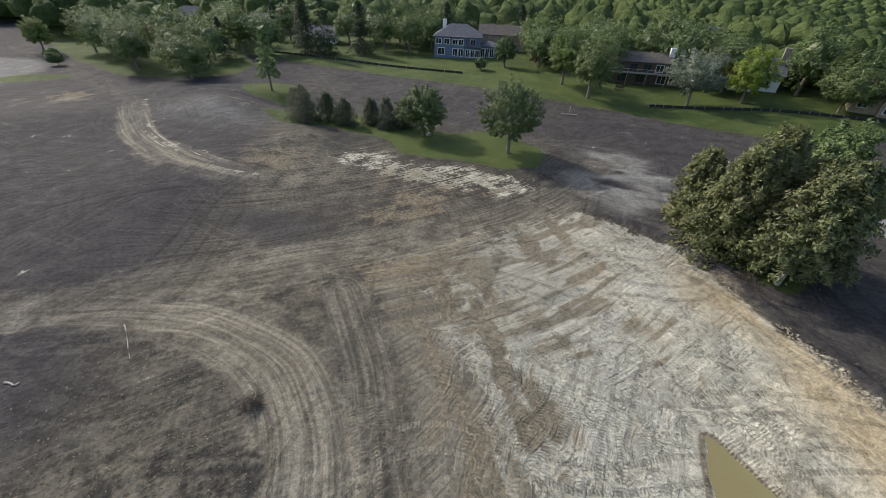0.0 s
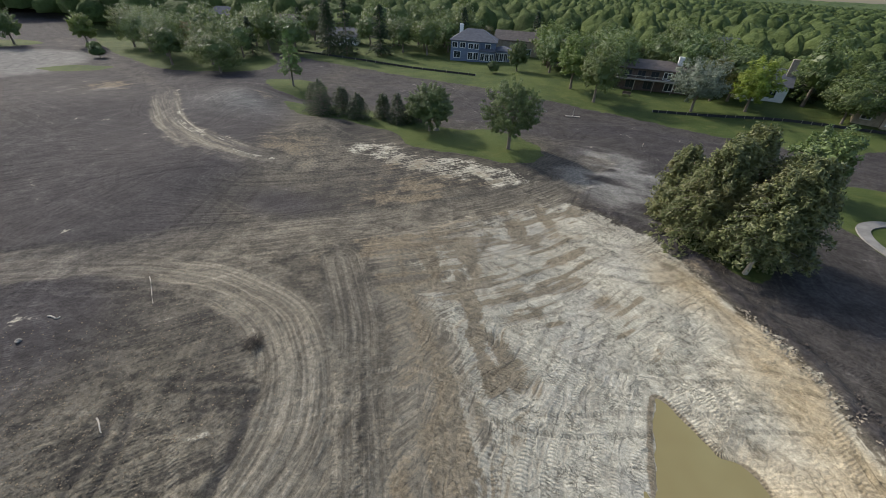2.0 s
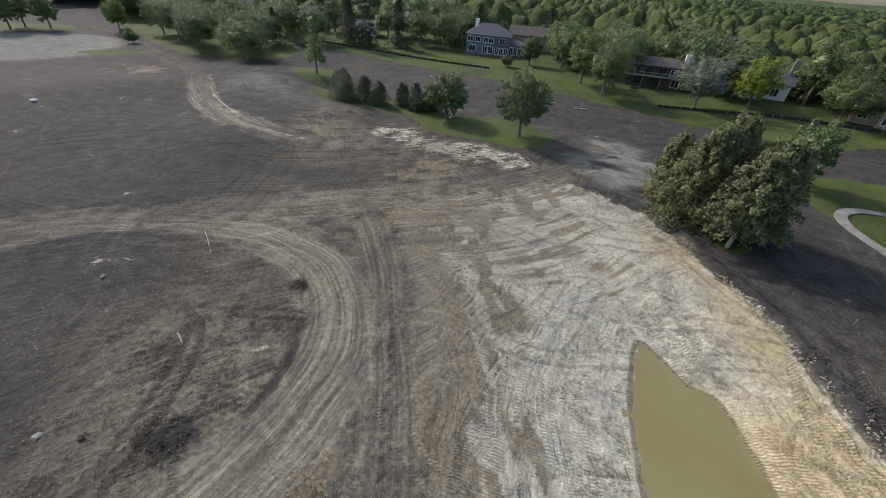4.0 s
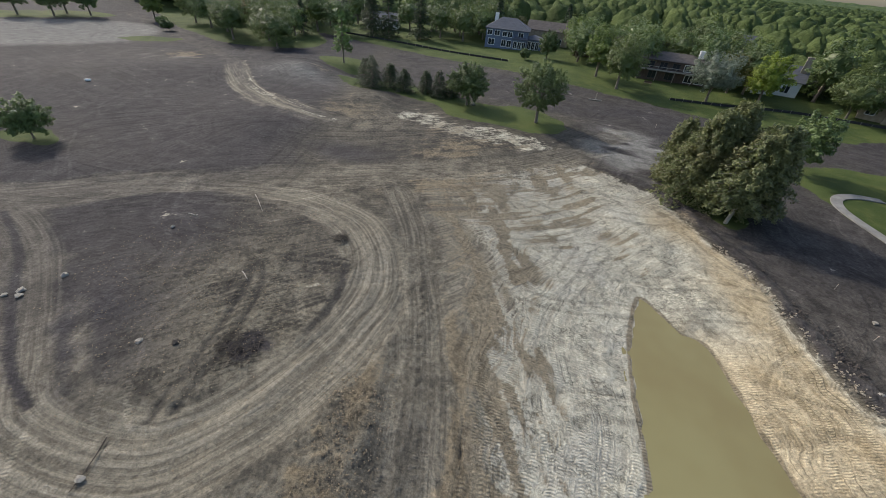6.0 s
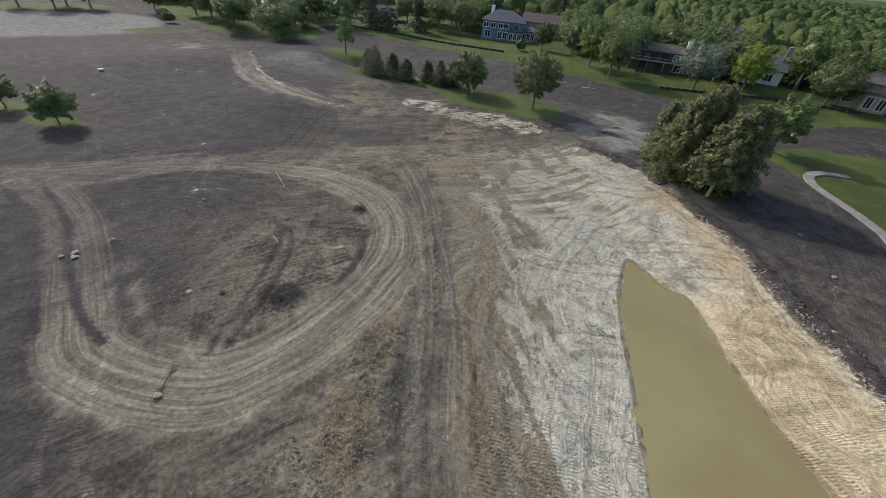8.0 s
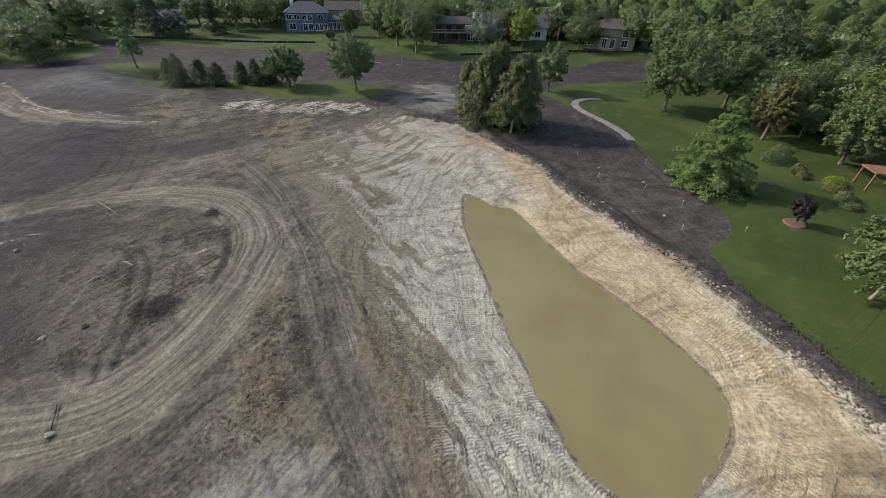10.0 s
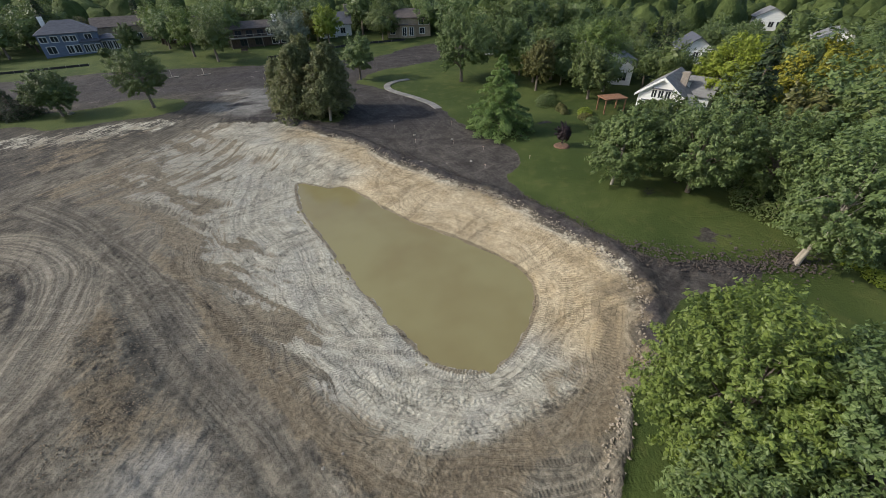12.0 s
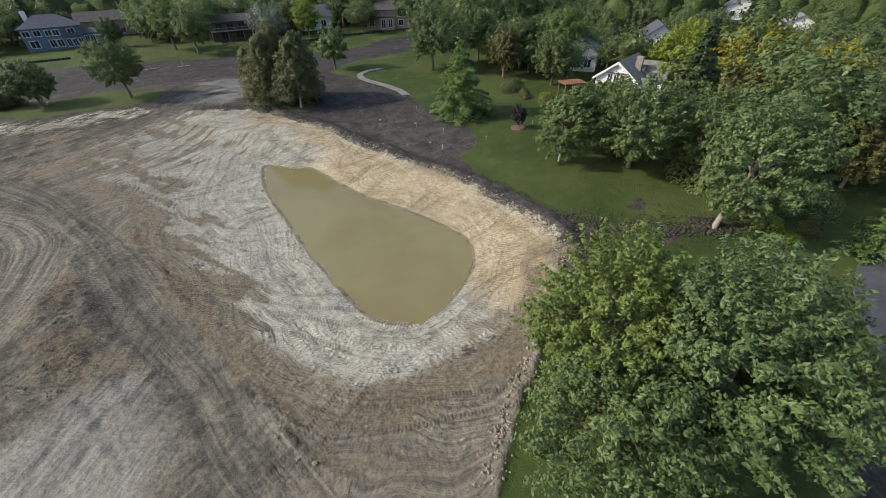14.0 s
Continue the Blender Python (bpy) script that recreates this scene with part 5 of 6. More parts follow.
house("small white-trimmed house under dark spruces", -61, 138, 12, [(-5, 5, -3.5, 4, 3.0, "x", 2.2), (-6, -2, -5.5, -3.5, 2.6, "y", 1.4)], WHITE_PAINT, SLATE,
      row("S", -3.5, 0.8, 1.3, 1.4, 0, 2.8) + row("S", -5.5, 0.8, 1.3, 1.3, -4))
house("grey-roofed white house with a tall leaning-shadow chimney", 68, 139, -18, [(-5, 5, -4, 4, 3.2, "x", 3.0), (-4, 0.5, -5.5, -4, 3.0, "y", 2.6)], WHITE_PAINT, SLATE,
      row("S", -5.5, 3.2, 1.0, 1.2, -1.8) + row("S", -4, 0.8, 1.4, 1.5, 2.4) + row("S", -5.5, 0.8, 1.2, 1.5, -2.8, -0.6) + row("W", -5, 0.8, 1.2, 1.5, 0), (4.2, -1.5, 8.4))
house("tan brick house with arched porch and brown roof", 100, 129, -28, [(-7, 6, -4, 5, 4.9, "hip", 2.0), (-3, 1.5, -5.2, -4, 3.1, "flat", 0)], TAN_WALL, BROWN_ROOF,
      row("S", -4, 3.2, 1.3, 1.3, -5.5, 3.2, 5) + row("S", -5.2, 0.4, 1.1, 2.2, -1.8, 0.3) + row("S", -4, 0.8, 1.4, 1.5, -5.4, 3.5) + row("W", -7, 3.2, 1.2, 1.3, 0))
house("narrow pale-blue gabled house with a dark blue roof", 132.5, 28.6, -48, [(-3, 3, -3.6, 4.4, 4.4, "y", 2.4)], WHITE_PAINT, SLATE,
      row("S", -3.6, 2.9, 0.9, 1.2, -1.6, 0, 1.6) + row("W", -3, 2.8, 0.9, 1.2, -1, 2) + row("S", -3.6, 0.7, 1.0, 1.4, -1.6, 1.6))
for hx, hy, ht, hw, hd, wall, roof, text in (
        (100.5, 48.5, -50, 4, 3.5, WHITE_PAINT, GREY_ROOF, "small white cottage half hidden by garden trees"),
        (108.5, 44, -50, 3.5, 3.0, WHITE_PAINT, GREY_ROOF, "low white house between the gardens"), (103, 31.2, -55, 4.0, 3.5, WHITE_PAINT, GREY_ROOF, "white house with grey roof in the trees"),
        (168, 12, -62, 4, 3, WHITE_PAINT, GREY_ROOF, "white bungalow far among the trees"), (209, 9, -62, 5.5, 4, WHITE_PAINT, SLATE, "long white house with dark roof far off"),
        (244, 23, -62, 6, 4.5, TAN_WALL, GREY_ROOF, "tan two-storey house far among the trees"), (197, 48, -55, 4, 3.5, WHITE_PAINT, GREY_ROOF, "white shed-like house beside a far clearing"),
        (-5, 156, 0, 7, 4, TAN_WALL, BROWN_ROOF, "tan house behind the blue house"), (14, 150, 3, 8, 4, BROWN_WALL, BROWN_ROOF, "dark house behind the trees"),
        (74, 190, -10, 6, 4, WHITE_PAINT, SLATE, "white house deep among the trees"), (-84, 150, 20, 6, 4, TAN_WALL, BROWN_ROOF, "tan house behind the spruces"), (110, 82, -40, 5, 4, WHITE_PAINT, GREY_ROOF, "white house with grey roof behind the lawn")):
    house(text, hx, hy, ht, [(-hw, hw, -hd, hd, 3.4 if hw < 6 else 4.4, "x" if hw > 4.2 else "y", 2.4)], wall, roof, row("S", -hd, 0.9, 1.2, 1.4, -hw * 0.55, hw * 0.1, hw * 0.6) + row("W", -hw, 0.9, 1.1, 1.3, -hd * 0.4, hd * 0.4))

# cedar pergola in the garden
pergola = tagged(new("pergola"), "open cedar garden pavilion with a flat boarded roof", "pavilion")
pergola.matrix_basis = pose(75.6, 11.2, ground_at(75.6, 11.2) - 0.05, 0, 0, -20)
part("roof", boxed(-2.0, 2.0, -1.4, 1.4, 2.25, 2.4, bevel=0.03), CEDAR, pergola)
for k in range(9):
    part("board", boxed(-2.0 + k * 0.45, -1.61 + k * 0.45, -1.42, 1.42, 2.4, 2.44), CEDAR, pergola)
for a in (-1.75, 1.75):
    for b in (-1.15, 1.15):
        part("post", boxed(a - 0.09, a + 0.09, b - 0.09, b + 0.09, 0, 2.25), CEDAR, pergola)

# ---- small things on the ground ----
def lump(seed, r, squash=0.6, jag=0.3, detail=2):
    rng = random.Random(seed)
    bm = bmesh.new()
    bmesh.ops.create_icosphere(bm, subdivisions=detail, radius=r)
    off = Vector((rng.uniform(0, 50), rng.uniform(0, 50), rng.uniform(0, 50)))
    for v in bm.verts:
        v.co *= 1 + jag * noise.noise(v.co * (1.6 / r) + off)
        v.co.z *= squash
    return bm


def pole(name, label, category, a, b, r, material, bend=0.1):
    (ax, ay), (bx, by) = a, b
    rings = []
    for k in range(7):
        t = k / 6
        px, py = ax + (bx - ax) * t + bend * math.sin(t * 3.1), ay + (by - ay) * t + bend * math.cos(t * 4)
        rings.append(((px, py, ground_at(px, py) + r * 1.1), r * (1.1 - 0.4 * t)))
    v, f = tube(rings, 7)
    ob = new(name, mesh_of(name, v, f, material, True))
    return tagged(ob, label, category)


pole("log", "bleached bare pole lying on the rough soil", "log", (-25.6, 14.8), (-22.8, 12.2), 0.045, WOOD)
pole("branch", "pale stripped branch lying on dry soil", "branch", (-28.8, 8.6), (-27.9, 9.2), 0.07, WOOD, 0.25)
pole("branch", "thin dark branch across the packed haul road", "branch", (-16.5, -11.6), (-15.8, -14.2), 0.03, TWIG)
pole("branch", "pale branch beside the rut", "branch", (-18.5, 2.9), (-17.5, 2.4), 0.05, WOOD)
def boulder(label, x, y, r, squash, seed, material, category="stone"):
    ob = tagged(part("stone", lump(seed, r, squash, 0.55), material, None), label, category)
    ob.matrix_basis = pose(x, y, ground_at(x, y) + r * squash * 0.3, 0, 0, seed * 31)


boulder("pale flat stone lying on the packed haul road", -15.9, -13.6, 0.24, 0.3, 3, STONE)
boulder("pale broken concrete beside the haul road", -32.1, -4.5, 0.34, 0.4, 4, STONE)
boulder("pale broken concrete beside the haul road", -31.6, -5.0, 0.28, 0.4, 5, STONE)
boulder("pale broken concrete beside the haul road", -32.6, -5.3, 0.24, 0.4, 6, STONE)
boulder("grey boulder on the soil beside the haul road", -30.9, -2.1, 0.32, 0.7, 7, STONE)
boulder("pale broken stone on loose soil", -20.2, -5.6, 0.26, 0.5, 8, STONE)
boulder("dark clod of soil on the inner island", -17.9, -4.9, 0.28, 0.7, 9, TWIG, "clod")
tank = tagged(part("tank", lump(5, 0.6, 0.5, 0.12, 3), WHITE_PAINT, None, soft=True), "white plastic tank lying on dark soil", "tank")
tank.matrix_basis = pose(-72.2, 36.6, ground_at(-72.2, 36.6) + 0.25, 0, 0, 25) @ Matrix.Diagonal((1.0, 0.6, 0.8, 1))
for i, (sx, sy, sr) in enumerate(((5.6, -26.6, 0.12), (6.2, -28.6, 0.1), (6.9, -29.4, 0.14), (5.2, -23.4, 0.1), (5.7, -23.0, 0.09), (6.4, -23.2, 0.1), (-28.4, 6.4, 0.22), (31.6, 10.4, 0.25), (37.6, 6.4, 0.2), (40.2, 15.0, 0.2),
                                   (36.2, 20.3, 0.22), (-15.2, 71.5, 0.6), (-13.8, 73.0, 0.7), (-16.6, 73.6, 0.5), (-11.6, 62.8, 0.5))):
    rock = tagged(part("rock", lump(30 + i, sr, 0.65, 0.5), STONE, None), "small pale broken rock on bare soil", "rock", "scattered rocks")
    rock.matrix_basis = pose(sx, sy, ground_at(sx, sy) + sr * 0.35, 0, 0, i * 40)
# boards with a post on the northern topsoil
for bx, by, turn in ((5.6, 84.5, 5), (12.4, 84.2, 8)):
    sign = tagged(new("marker_frame"), "pale timber marker: a post on a flat board", "marker")
    sign.matrix_basis = pose(bx, by, ground_at(bx, by) + 0.02, 0, 0, turn)
    part("board", boxed(-1.4, 1.4, -0.16, 0.16, 0, 0.12, bevel=0.02), WOOD, sign)
    part("post", boxed(-0.06, 0.06, -0.06, 0.06, 0.1, 1.5, bevel=0.01), WOOD, sign)
# survey stakes along the dark strip
for i, (sx, sy) in enumerate(((34.8, 17.6), (39.4, 13.4), (37.8, 3.4), (41.6, 8.6), (44.0, 20.6), (35.0, 25.0), (45.0, 2.0), (24.0, 72.0), (33.0, 70.0))):
    stake = tagged(new("survey_stake"), "short wooden survey stake with a faded flag strip", "stake", "survey stakes")
    stake.matrix_basis = pose(sx, sy, ground_at(sx, sy) - 0.1, 3, 0, i * 47)
    part("stick", boxed(-0.02, 0.02, -0.015, 0.015, 0, 0.7), WOOD, stake)
    part("flag", boxed(-0.022, 0.08, -0.018, 0.018, 0.56, 0.66), ORANGE, stake)
# black silt fences along the fairway
for line, posts in (([(-66, 116), (-44, 114.6), (-30, 112.5), (-12, 110.5)], 20), ([(31, 99), (44, 103), (58, 108), (72, 111), (88, 114)], 22)):
    ln = spline(line)
    fence = tagged(new("silt_fence"), "low black fabric silt fence along the fairway grass", "fence")
    bm = bmesh.new()
    prev = None
    for q in ln:
        z = ground_at(*q)
        cur = [bm.verts.new((q[0] + o, q[1] + o, z + h)) for o, h in ((0.02, -0.1), (0.02, 0.5), (-0.02, 0.5), (-0.02, -0.1))]
        if prev:
            for k in range(3):
                bm.faces.new((prev[k], prev[k + 1], cur[k + 1], cur[k]))
        prev = cur
    bmesh.ops.recalc_face_normals(bm, faces=bm.faces[:])
    part("fabric", bm, BLACK_CLOTH, fence)
    for k in range(posts):
        q = ln[int(k * (len(ln) - 1) / (posts - 1))]
        z = ground_at(*q)
        part("post", boxed(q[0] - 0.03, q[0] + 0.03, q[1] - 0.09, q[1] - 0.03, z - 0.2, z + 0.6), WOOD, fence)


# dead brush heap on the inner island, and loose twigs
def brush(label, x, y, r, high, count, seed):
    rng = np.random.default_rng(seed)
    pieces = []
    z0 = ground_at(x, y)
    for _ in range(count):
        a, d = rng.uniform(0, math.tau), r * rng.uniform(0, 1) ** 0.6
        c = np.array((x + d * math.cos(a), y + d * math.sin(a), z0 + high * (1 - d / r) * rng.uniform(0.1, 1)))
        e = rng.normal(0, 1, 3) * (1, 1, 0.35)
        e = e / np.linalg.norm(e) * rng.uniform(0.2, 0.6)
        pieces.append(tube([(c - e, 0.02), (c + (0, 0, 0.06), 0.016), (c + e, 0.007)], 4))
    v, f = joined(pieces)
    ob = tagged(new("brush_heap", mesh_of("brush_heap", v, f, TWIG)), label, "brush pile", kind="stuff")
    return ob


brush("heap of dark dead brush on the bare soil", -13.6, -3.7, 1.7, 0.28, 170, 3)
brush("small tuft of dead brush beside the haul road", -13.3, 10.6, 0.6, 0.6, 60, 4)
brush("dead brush and roots at the foot of the conifers", 24.6, 34.8, 1.3, 0.5, 90, 5)
brush("bare grey dead branches between two crowns", 25.6, -36.6, 1.6, 0.4, 60, 6)


# shrubs and hedges
def shrub(seed, x, y, r, h, leaf, label, count=500, size=0.14):
    rng = np.random.default_rng(seed)
    d = unit(rng.normal(0, 1, (count, 3)))
    d[:, 2] = np.abs(d[:, 2])
    lump_k = 0.75 + 0.25 * np.max(np.clip(d @ unit(rng.normal(0, 1, (7, 3))).T, 0, 1) ** 2, axis=1)
    pos = d * (r, r, h) * (lump_k * rng.uniform(0.7, 1.0, count))[:, None]
    v, f = leaves(pos, d + (0, 0, 0.3), size, rng)
    ob = tagged(new("shrub"), label, "shrub", "garden shrubs")
    ob.matrix_basis = pose(x, y, ground_at(x, y) - 0.05)
    crown = new("foliage", mesh_of("foliage", v, f, leaf))
    crown.parent = ob
    v, f = joined([tube([((0, 0, -0.1), 0.06), ((0.1 * k - 0.1, 0.05 * k, h * 0.7), 0.02)], 5) for k in range(3)])
    stem = new("stem", mesh_of("stem", v, f, BARK, True))
    stem.parent = ob
    return ob


for i, (sx, sy, sr, sh, leaf, text) in enumerate((
        (67.4, 20.7, 2.3, 2.0, OAK, "dark round garden shrub on the lawn"), (69.4, 21.8, 2.0, 1.7, OAK, "dark round garden shrub on the lawn"), (67.4, 16.4, 1.1, 1.5, RUSTY, "clipped yellowish garden shrub"), (66.4, 14.6, 0.9, 1.2, RUSTY, "clipped yellowish garden shrub"),
        (69.5, 12.2, 1.5, 1.3, LIME, "round yellow-flecked garden shrub"), (67.6, 10.6, 1.5, 1.1, RUSTY, "low brownish garden shrub"), (66.4, 8.2, 1.6, 1.2, OAK, "low dark-green garden shrub"), (64.6, 6.0, 1.3, 0.9, OAK, "low dark garden shrub"),
        (73.0, 25.0, 1.4, 1.2, OAK, "dark garden shrub by the lawn"), (56.5, -22.5, 2.2, 2.6, MAPLE, "green shrub in the hedge row"), (55.6, -25.5, 2.2, 2.4, OAK, "dark shrub in the hedge row"), (55.0, -28.5, 2.2, 2.6, MAPLE, "green shrub in the hedge row"), (54.8, -31.5, 2.3, 2.8, OAK, "tall dark shrub in the hedge row"), (58, -31, 2.6, 3.4, OAK, "tall dark shrub behind the hedge row"), (60, -35, 2.6, 3.2, MAPLE, "tall green shrub by the street"),
        (53.0, -33.5, 1.7, 1.3, LIME, "yellow-green shrub under the forked maple"), (51.6, -36.0, 1.5, 1.1, LIME, "yellow-green shrub under the forked maple"), (55.0, -36.5, 1.2, 1.4, RUSTY, "brownish shrub near the street"),
        (58.5, -27.5, 2.0, 2.0, OAK, "dark shrub behind the hedge row"), (60.0, -20.0, 2.2, 2.2, OAK, "dark shrub behind the hedge row"), (61.5, -15.0, 2.2, 2.2, OAK, "dark shrub under the maples"), (57, -33, 2.0, 2.4, OAK, "dark shrub by the street"))):
    shrub(200 + i, sx, sy, sr, sh, leaf, text, 700)
bm = bmesh.new()
bmesh.ops.create_cone(bm, cap_ends=True, segments=20, radius1=1.15, radius2=1.0, depth=0.16)
ring = tagged(part("mulch_ring", bm, MULCH, None), "round bed of red-brown mulch under the plum tree", "mulch bed")
ring.matrix_basis = pose(52.6, 2.8, ground_at(52.6, 2.8) + 0.06)
bench = tagged(new("bench"), "dark wooden garden bench on the grass slope", "bench")
bench.matrix_basis = pose(27.0, 112.0, ground_at(27, 112), 0, 0, -10)
part("seat", boxed(-0.9, 0.9, -0.25, 0.25, 0.42, 0.48), BROWN_WALL, bench)
part("backrest", boxed(-0.9, 0.9, 0.22, 0.28, 0.5, 0.95), BROWN_WALL, bench)
for a in (-0.8, 0.8):
    part("leg", boxed(a - 0.05, a + 0.05, -0.22, 0.24, -0.05, 0.42), BROWN_WALL, bench)


# clods of turned earth along the rim and on the rough strip
def clods(name, label, line, spread, count, low, high, material, seed):
    rng = np.random.default_rng(seed)
    ln = spline(line)
    k = rng.integers(0, len(ln) - 1, count)
    t = rng.uniform(0, 1, (count, 1))
    q = ln[k] * (1 - t) + ln[k + 1] * t + rng.normal(0, spread, (count, 2))
    r = rng.uniform(low, high, count)
    z = land(q[:, 0], q[:, 1]) + 0.12 + r * 0.2
    base = np.array([(1, 0, 0), (0, 1, 0), (-1, 0, 0), (0, -1, 0), (0, 0, 1), (0, 0, -1)], float)
    tri = np.array([(0, 1, 4), (1, 2, 4), (2, 3, 4), (3, 0, 4), (1, 0, 5), (2, 1, 5), (3, 2, 5), (0, 3, 5)])
    v = base[None] * r[:, None, None] * rng.uniform(0.55, 1.3, (count, 6, 3)) * (1, 1, 0.7)
    a = rng.uniform(0, math.tau, count)
    v = np.stack([v[..., 0] * np.cos(a)[:, None] - v[..., 1] * np.sin(a)[:, None], v[..., 0] * np.sin(a)[:, None] + v[..., 1] * np.cos(a)[:, None], v[..., 2]], axis=-1)
    v = v + np.column_stack([q, z])[:, None]
    f = tri[None] + (np.arange(count) * 6)[:, None, None]
    return tagged(new(name, mesh_of(name, v.reshape(-1, 3), f.reshape(-1, 3), material)), label, "soil clods", kind="stuff")


DARK_EARTH = plain_material("dark_earth", (0.034, 0.028, 0.026), (0.085, 0.070, 0.060), 1.5, 0.95)
PALE_EARTH = plain_material("pale_earth", (0.16, 0.135, 0.10), (0.36, 0.31, 0.24), 1.5, 0.95)
BROWN_EARTH = plain_material("brown_earth", (0.12, 0.092, 0.06), (0.25, 0.195, 0.13), 1.5, 0.95)
clods("soil_clods", "dark clods of turned topsoil along the pit's rim", [(26.5, 27), (30, 16), (32.3, 6), (34, -2), (36, -9), (36.2, -16), (35.6, -22)], 0.55, 2200, 0.04, 0.16, DARK_EARTH, 1)
clods("soil_clods", "dark clods churned up beside the lawn", [(36, -19), (40, -25), (46, -29.5), (49, -31)], 1.2, 1300, 0.04, 0.17, DARK_EARTH, 2)
clods("soil_clods", "pale clay clods along the rim's lip", [(24.5, 28.5), (28.2, 18.5), (30.6, 8), (32.4, 0), (34.3, -7), (34.6, -17), (32, -25), (25, -29.5), (19, -32.4), (14, -35.8)], 0.35, 1400, 0.04, 0.16, PALE_EARTH, 3)
clods("soil_clods", "rough brown clods between the haul roads", [(-5.2, -3), (-4.6, -6), (-4.2, -10), (-4.2, -13.5), (-6, -15)], 1.1, 1800, 0.02, 0.085, BROWN_EARTH, 4)
clods("soil_clods", "crumbled dry soil on the inner island", [(-28, 0), (-22, 4), (-16, 2), (-15, -5), (-22, -5), (-14, 10), (-22, 12)], 3.2, 3000, 0.02, 0.07, BROWN_EARTH, 5)

# ---- woods: single trees near, one mass far off ----
OPEN = [np.array(p, float) for p in ((-300, 132), (-160, 128), (-130, 114), (-112, 106), (-92, 99), (-72, 96), (-63, 104), (-66, 120), (-62, 134), (-30, 130), (-27, 140), (-2, 140), (4, 124), (24, 120), (30, 128), (46, 127), (52, 121), (62, 131), (76, 132), (86, 122), (94, 132), (112, 122), (112, 104), (106, 94),
                                  (98, 72), (92, 62), (84, 54), (81, 44), (80, 34), (84, 26), (92, 14), (99, 8), (92, -6), (84, -8), (70, -12), (66, -22), (64, -34), (72, -36), (84, -46), (60, -70), (0, -120), (-300, -120))]
HOMES = [(o.matrix_basis.translation.x, o.matrix_basis.translation.y) for o in bpy.data.objects if o.name.startswith("house")]
rng = np.random.default_rng(77)


def scatter(spacing, low, high):
    """Jittered places outside the open ground, between two distances from the pit."""
    n = int(2 * high / spacing)
    a, b = np.meshgrid(np.arange(n) * spacing - high, np.arange(n) * spacing - high)
    a, b = (a + rng.uniform(-0.42, 0.42, a.shape) * spacing).ravel(), (b + rng.uniform(-0.42, 0.42, b.shape) * spacing).ravel()
    d = np.hypot(a, b)
    bearing = np.degrees(np.arctan2(a, b))
    keep = (d > low) & (d < high) & (bearing > -66) & (bearing < 122) & ~inside(OPEN, a, b)
    for hx, hy in HOMES:
        # trees between a house and the camera's side are left out, so that it shows
        toward = -np.array((hx, hy)) / math.hypot(hx, hy)
        for k in ((0, 7) if hx < 80 else (0,) if hx < 120 else (0, 7, 14, 21) if hx < 140 else (0, 8, 16, 24, 32)) if abs(hx - 85.5) > 1 else (0, 7, 14, 20):
            keep &= np.hypot(a - hx - toward[0] * k, b - hy - toward[1] * k) > (5.6 if 90 < hx < 120 else 7.6) - 0.2 * k
    street = line_field(STREET, a, b)[0]
    keep &= street > 7
    return a[keep], b[keep]


kinds = [broad_tree(300 + i, h, r, leaf, text, 1500, 0.37, group="trees round the houses", bottom=1.0, limbs=6) for i, (h, r, leaf, text) in enumerate((
    (13.0, 5.6, MAPLE, "full green tree among the houses"), (14.5, 6.2, OAK, "dark-green tree among the houses"), (11.5, 5.0, BRIGHT, "light-green tree among the houses"),
    (15.5, 5.8, OAK, "tall dark-green tree among the houses"), (12.5, 6.4, MAPLE, "spreading green tree among the houses"), (10.5, 4.6, RUSTY, "olive-brown tree among the houses")))]
kinds.append(needle_tree(310, 14, 3.6, DARK_SPRUCE, "dark spruce among the houses", 1200, 0.5, bottom=0.05, group="trees round the houses"))
ax_, ay_ = scatter(8.6, 60, 185)
near = np.argsort(np.hypot(ax_, ay_))[:230]
used = set()
for i in near:
    k = int(rng.choice(7, p=(0.22, 0.2, 0.14, 0.14, 0.18, 0.05, 0.07)))
    s = rng.uniform(0.78, 1.05) * (0.66 if ax_[i] > 80 and ay_[i] < 75 else 1.0)
    m = pose(ax_[i], ay_[i], ground_at(ax_[i], ay_[i]) - 0.1, 0, 0, rng.uniform(0, 360)) @ Matrix.Diagonal((s, s, s * rng.uniform(0.9, 1.05), 1))
    if k in used:
        copy_thing(kinds[k], m)
    else:
        kinds[k].matrix_basis = m
        kinds[k].scale = (1, 1, 1)
        used.add(k)
for k, ob in enumerate(kinds):
    if k not in used:
        plant(ob, 150 + 9 * k, 90)


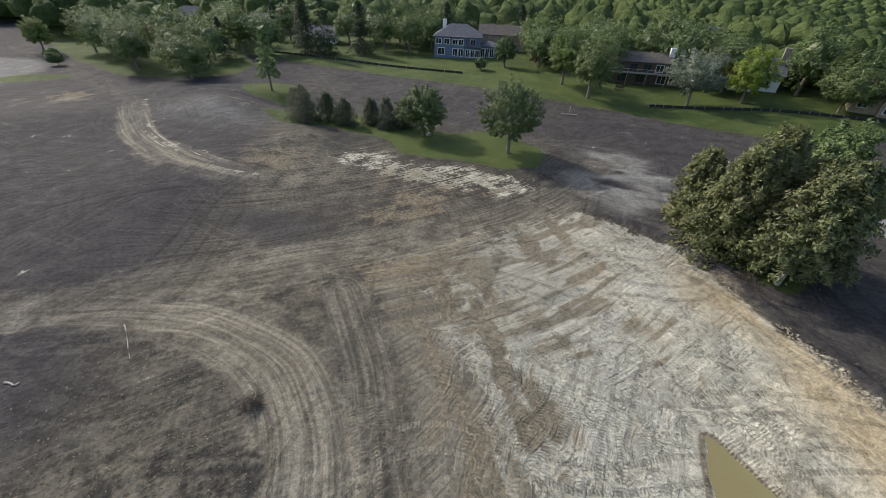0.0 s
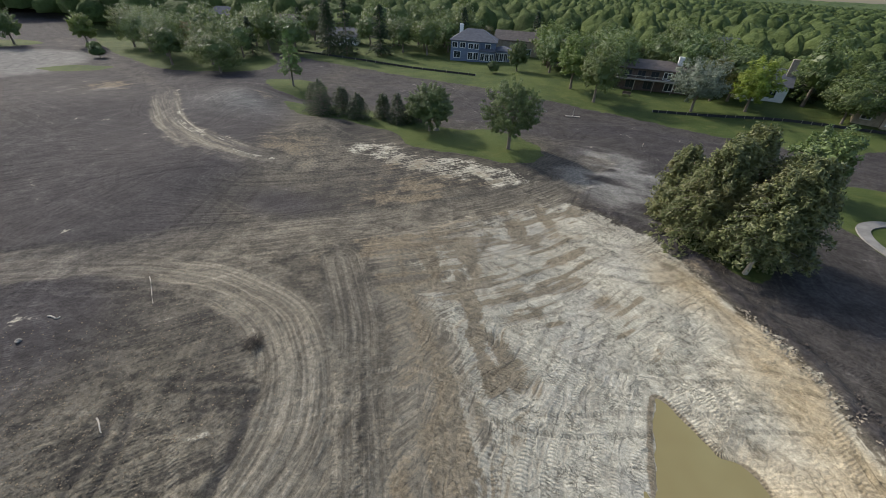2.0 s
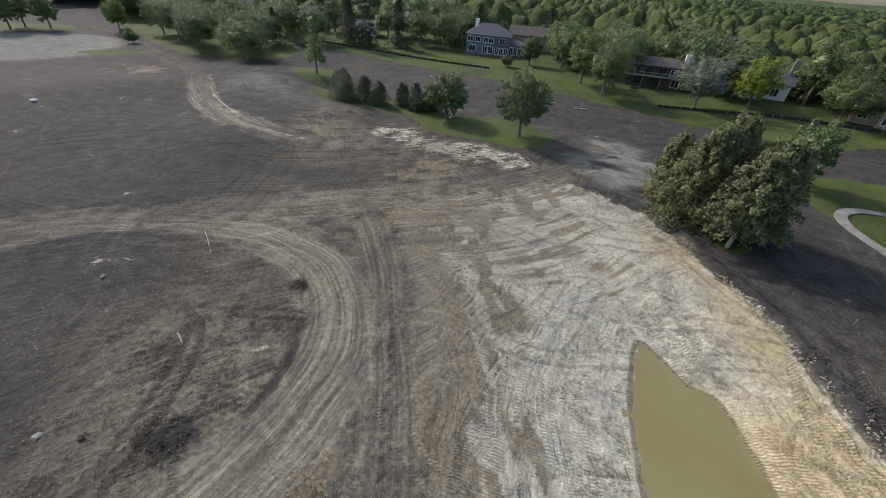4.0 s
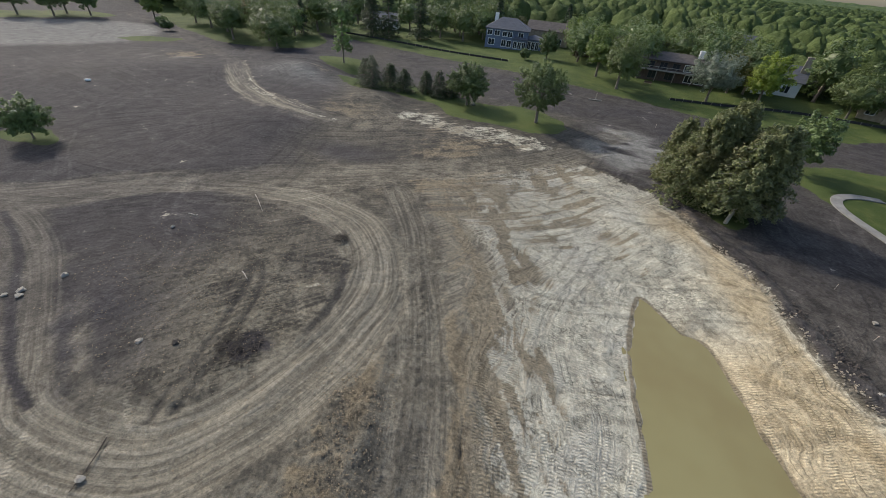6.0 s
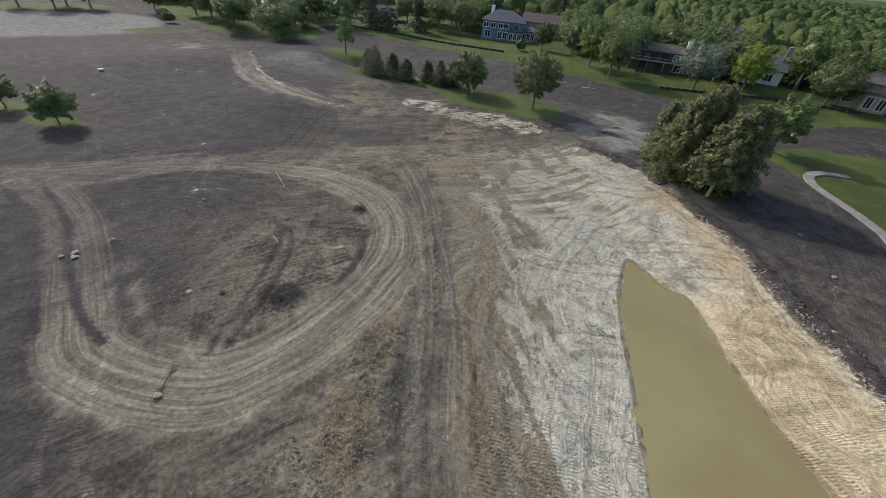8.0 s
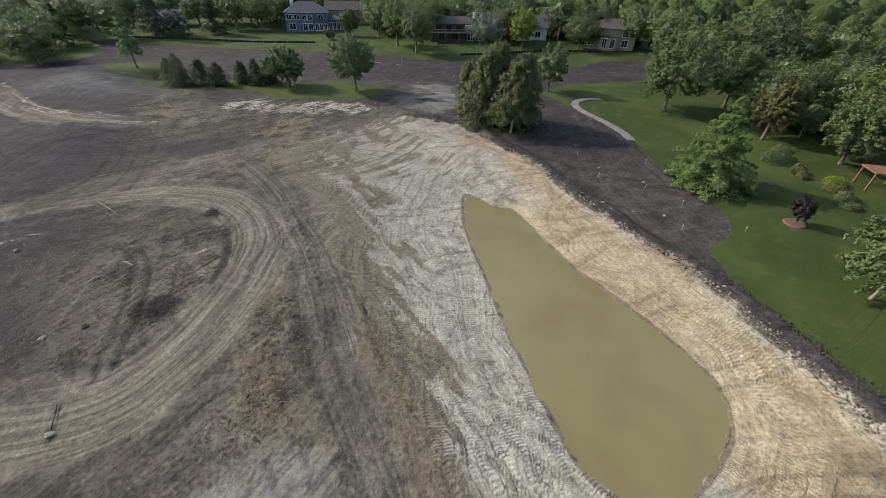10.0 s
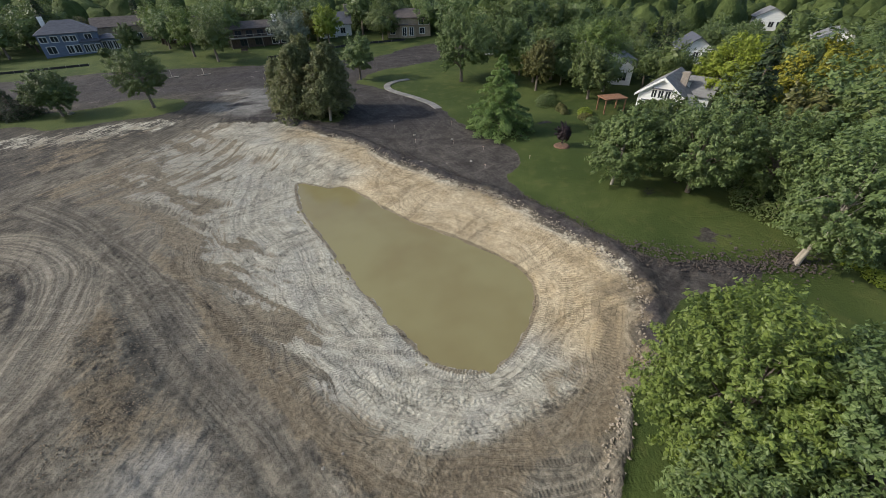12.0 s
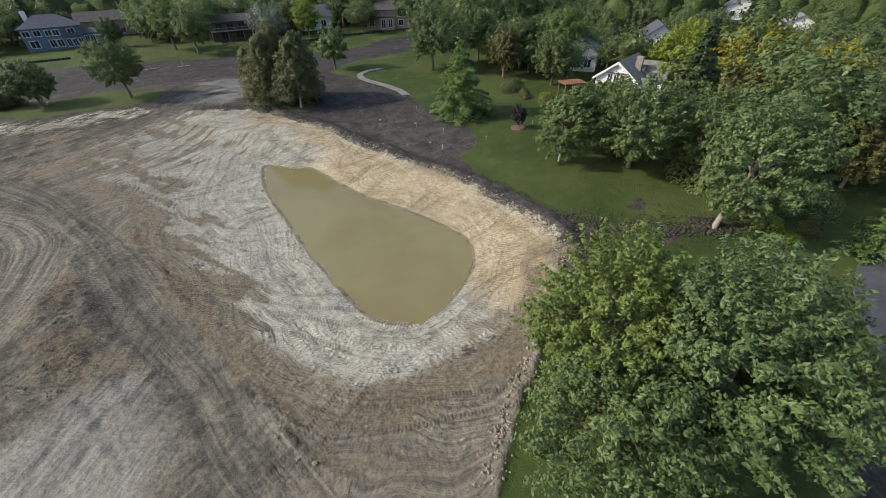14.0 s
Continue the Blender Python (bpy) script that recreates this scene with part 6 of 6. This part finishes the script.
def mass(name, label, spacing, low, high, ring, rows, per, size, seed):
    """Many crowns as one mesh: billowing domes with leaf sprays standing out of them."""
    a, b = scatter(spacing, low, high)
    r2 = np.random.default_rng(seed)
    n = len(a)
    rad, top = r2.uniform(0.44, 0.68, n) * spacing, r2.uniform(8.5, 16.0, n)

    def crowns(d, many):
        at_x, at_y = np.repeat(a, many), np.repeat(b, many)
        lob = 0.78 + 0.34 * vnoise(d[:, 0] * 2.2 + at_x, d[:, 1] * 2.2 + d[:, 2] * 2 + at_y, seed) + 0.12 * vnoise(d[:, 0] * 5 + at_y, d[:, 1] * 5 + d[:, 2] * 4 + at_x, seed + 1)
        half = np.repeat(top * 0.5, many)
        wide = np.repeat(rad, many) * lob
        return np.column_stack([at_x + d[:, 0] * wide, at_y + d[:, 1] * wide, 1.8 + half * 0.95 + d[:, 2] * half * lob])

    k, h = np.meshgrid(np.arange(ring), np.arange(rows))
    lift = np.radians(-25 + 113 * h.ravel() / (rows - 1))
    turn_k = (k.ravel() + 0.5 * (h.ravel() % 2)) * math.tau / ring
    dome = np.column_stack([np.cos(lift) * np.cos(turn_k), np.cos(lift) * np.sin(turn_k), np.sin(lift)])
    quad = np.array([(r * ring + c, r * ring + (c + 1) % ring, (r + 1) * ring + (c + 1) % ring, (r + 1) * ring + c) for r in range(rows - 1) for c in range(ring)])
    many = np.repeat(r2.uniform(0, math.tau, n), len(dome))
    d = np.tile(dome, (n, 1)) + r2.normal(0, 0.35 / ring, (n * len(dome), 3))
    d = np.column_stack([d[:, 0] * np.cos(many) - d[:, 1] * np.sin(many), d[:, 0] * np.sin(many) + d[:, 1] * np.cos(many), d[:, 2]])
    pieces = [(crowns(d, len(dome)), (quad[None] + (np.arange(n) * len(dome))[:, None, None]).reshape(-1, 4))]
    if per:
        d = unit(r2.normal(0, 1, (n * per, 3)))
        d[:, 2] = np.where(d[:, 2] < -0.1, -d[:, 2], d[:, 2])
        pieces.append(leaves(crowns(d, per), d * 2.6 + (0, 0, 0.2), size, r2, 0.1, 0.7))
    v, f = joined(pieces)
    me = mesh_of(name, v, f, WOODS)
    me.polygons.foreach_set("use_smooth", np.arange(len(f)) < len(pieces[0][1]))
    return tagged(new(name, me), label, "woods", kind="stuff")


mass("woods", "dense green deciduous woods between and behind the houses", 9.2, 174, 290, 14, 8, 80, 0.45, 401)
mass("woods", "dense green deciduous woods behind the houses", 10.5, 288, 430, 10, 6, 24, 0.7, 403)
mass("far_woods", "far green woods reaching to the horizon", 12.5, 425, 900, 7, 4, 4, 1.2, 402)
mass("far_woods", "far green woods reaching to the horizon", 16.0, 895, 1600, 6, 4, 0, 1.0, 404)
# the canopy beyond, to the horizon
ang = np.radians(np.linspace(-68, 124, 420))
dist = 980 * 1.055 ** np.arange(30)
A, D = np.meshgrid(ang, dist)
cx_, cy_ = (D * np.sin(A)).ravel(), (D * np.cos(A)).ravel()
cz_ = 11 + (2.0 + np.hypot(cx_, cy_) / 450) * fbm(cx_ / 26, cy_ / 26, 411, 3) + 3.0 * fbm(cx_ / 160, cy_ / 160, 421, 2) + 16 * smooth(1500, 4400, np.hypot(cx_, cy_))
i1 = (np.arange(29)[:, None] * 420 + np.arange(419)[None, :]).ravel()
tagged(new("backdrop", mesh_of("backdrop", np.column_stack([cx_, cy_, cz_]), np.column_stack([i1, i1 + 420, i1 + 421, i1 + 1]), WOODS)), "continuous green tree canopy out to the horizon", "woods", kind="structure")


# ---- the plan's warp to fit the camera's views ----
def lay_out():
    """Warps every thing's place to the camera's views; what follows the land is warped corner by corner."""
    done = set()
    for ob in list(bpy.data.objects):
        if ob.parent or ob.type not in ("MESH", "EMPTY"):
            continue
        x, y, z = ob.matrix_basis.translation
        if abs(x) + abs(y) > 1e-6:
            ob.location.x, ob.location.y = (float(q) for q in fit_to_views(x, y))
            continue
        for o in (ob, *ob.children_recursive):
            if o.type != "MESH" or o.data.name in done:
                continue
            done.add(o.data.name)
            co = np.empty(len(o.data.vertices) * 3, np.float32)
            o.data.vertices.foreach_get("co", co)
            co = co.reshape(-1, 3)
            co[:, 0], co[:, 1] = fit_to_views(co[:, 0].astype(float), co[:, 1].astype(float))
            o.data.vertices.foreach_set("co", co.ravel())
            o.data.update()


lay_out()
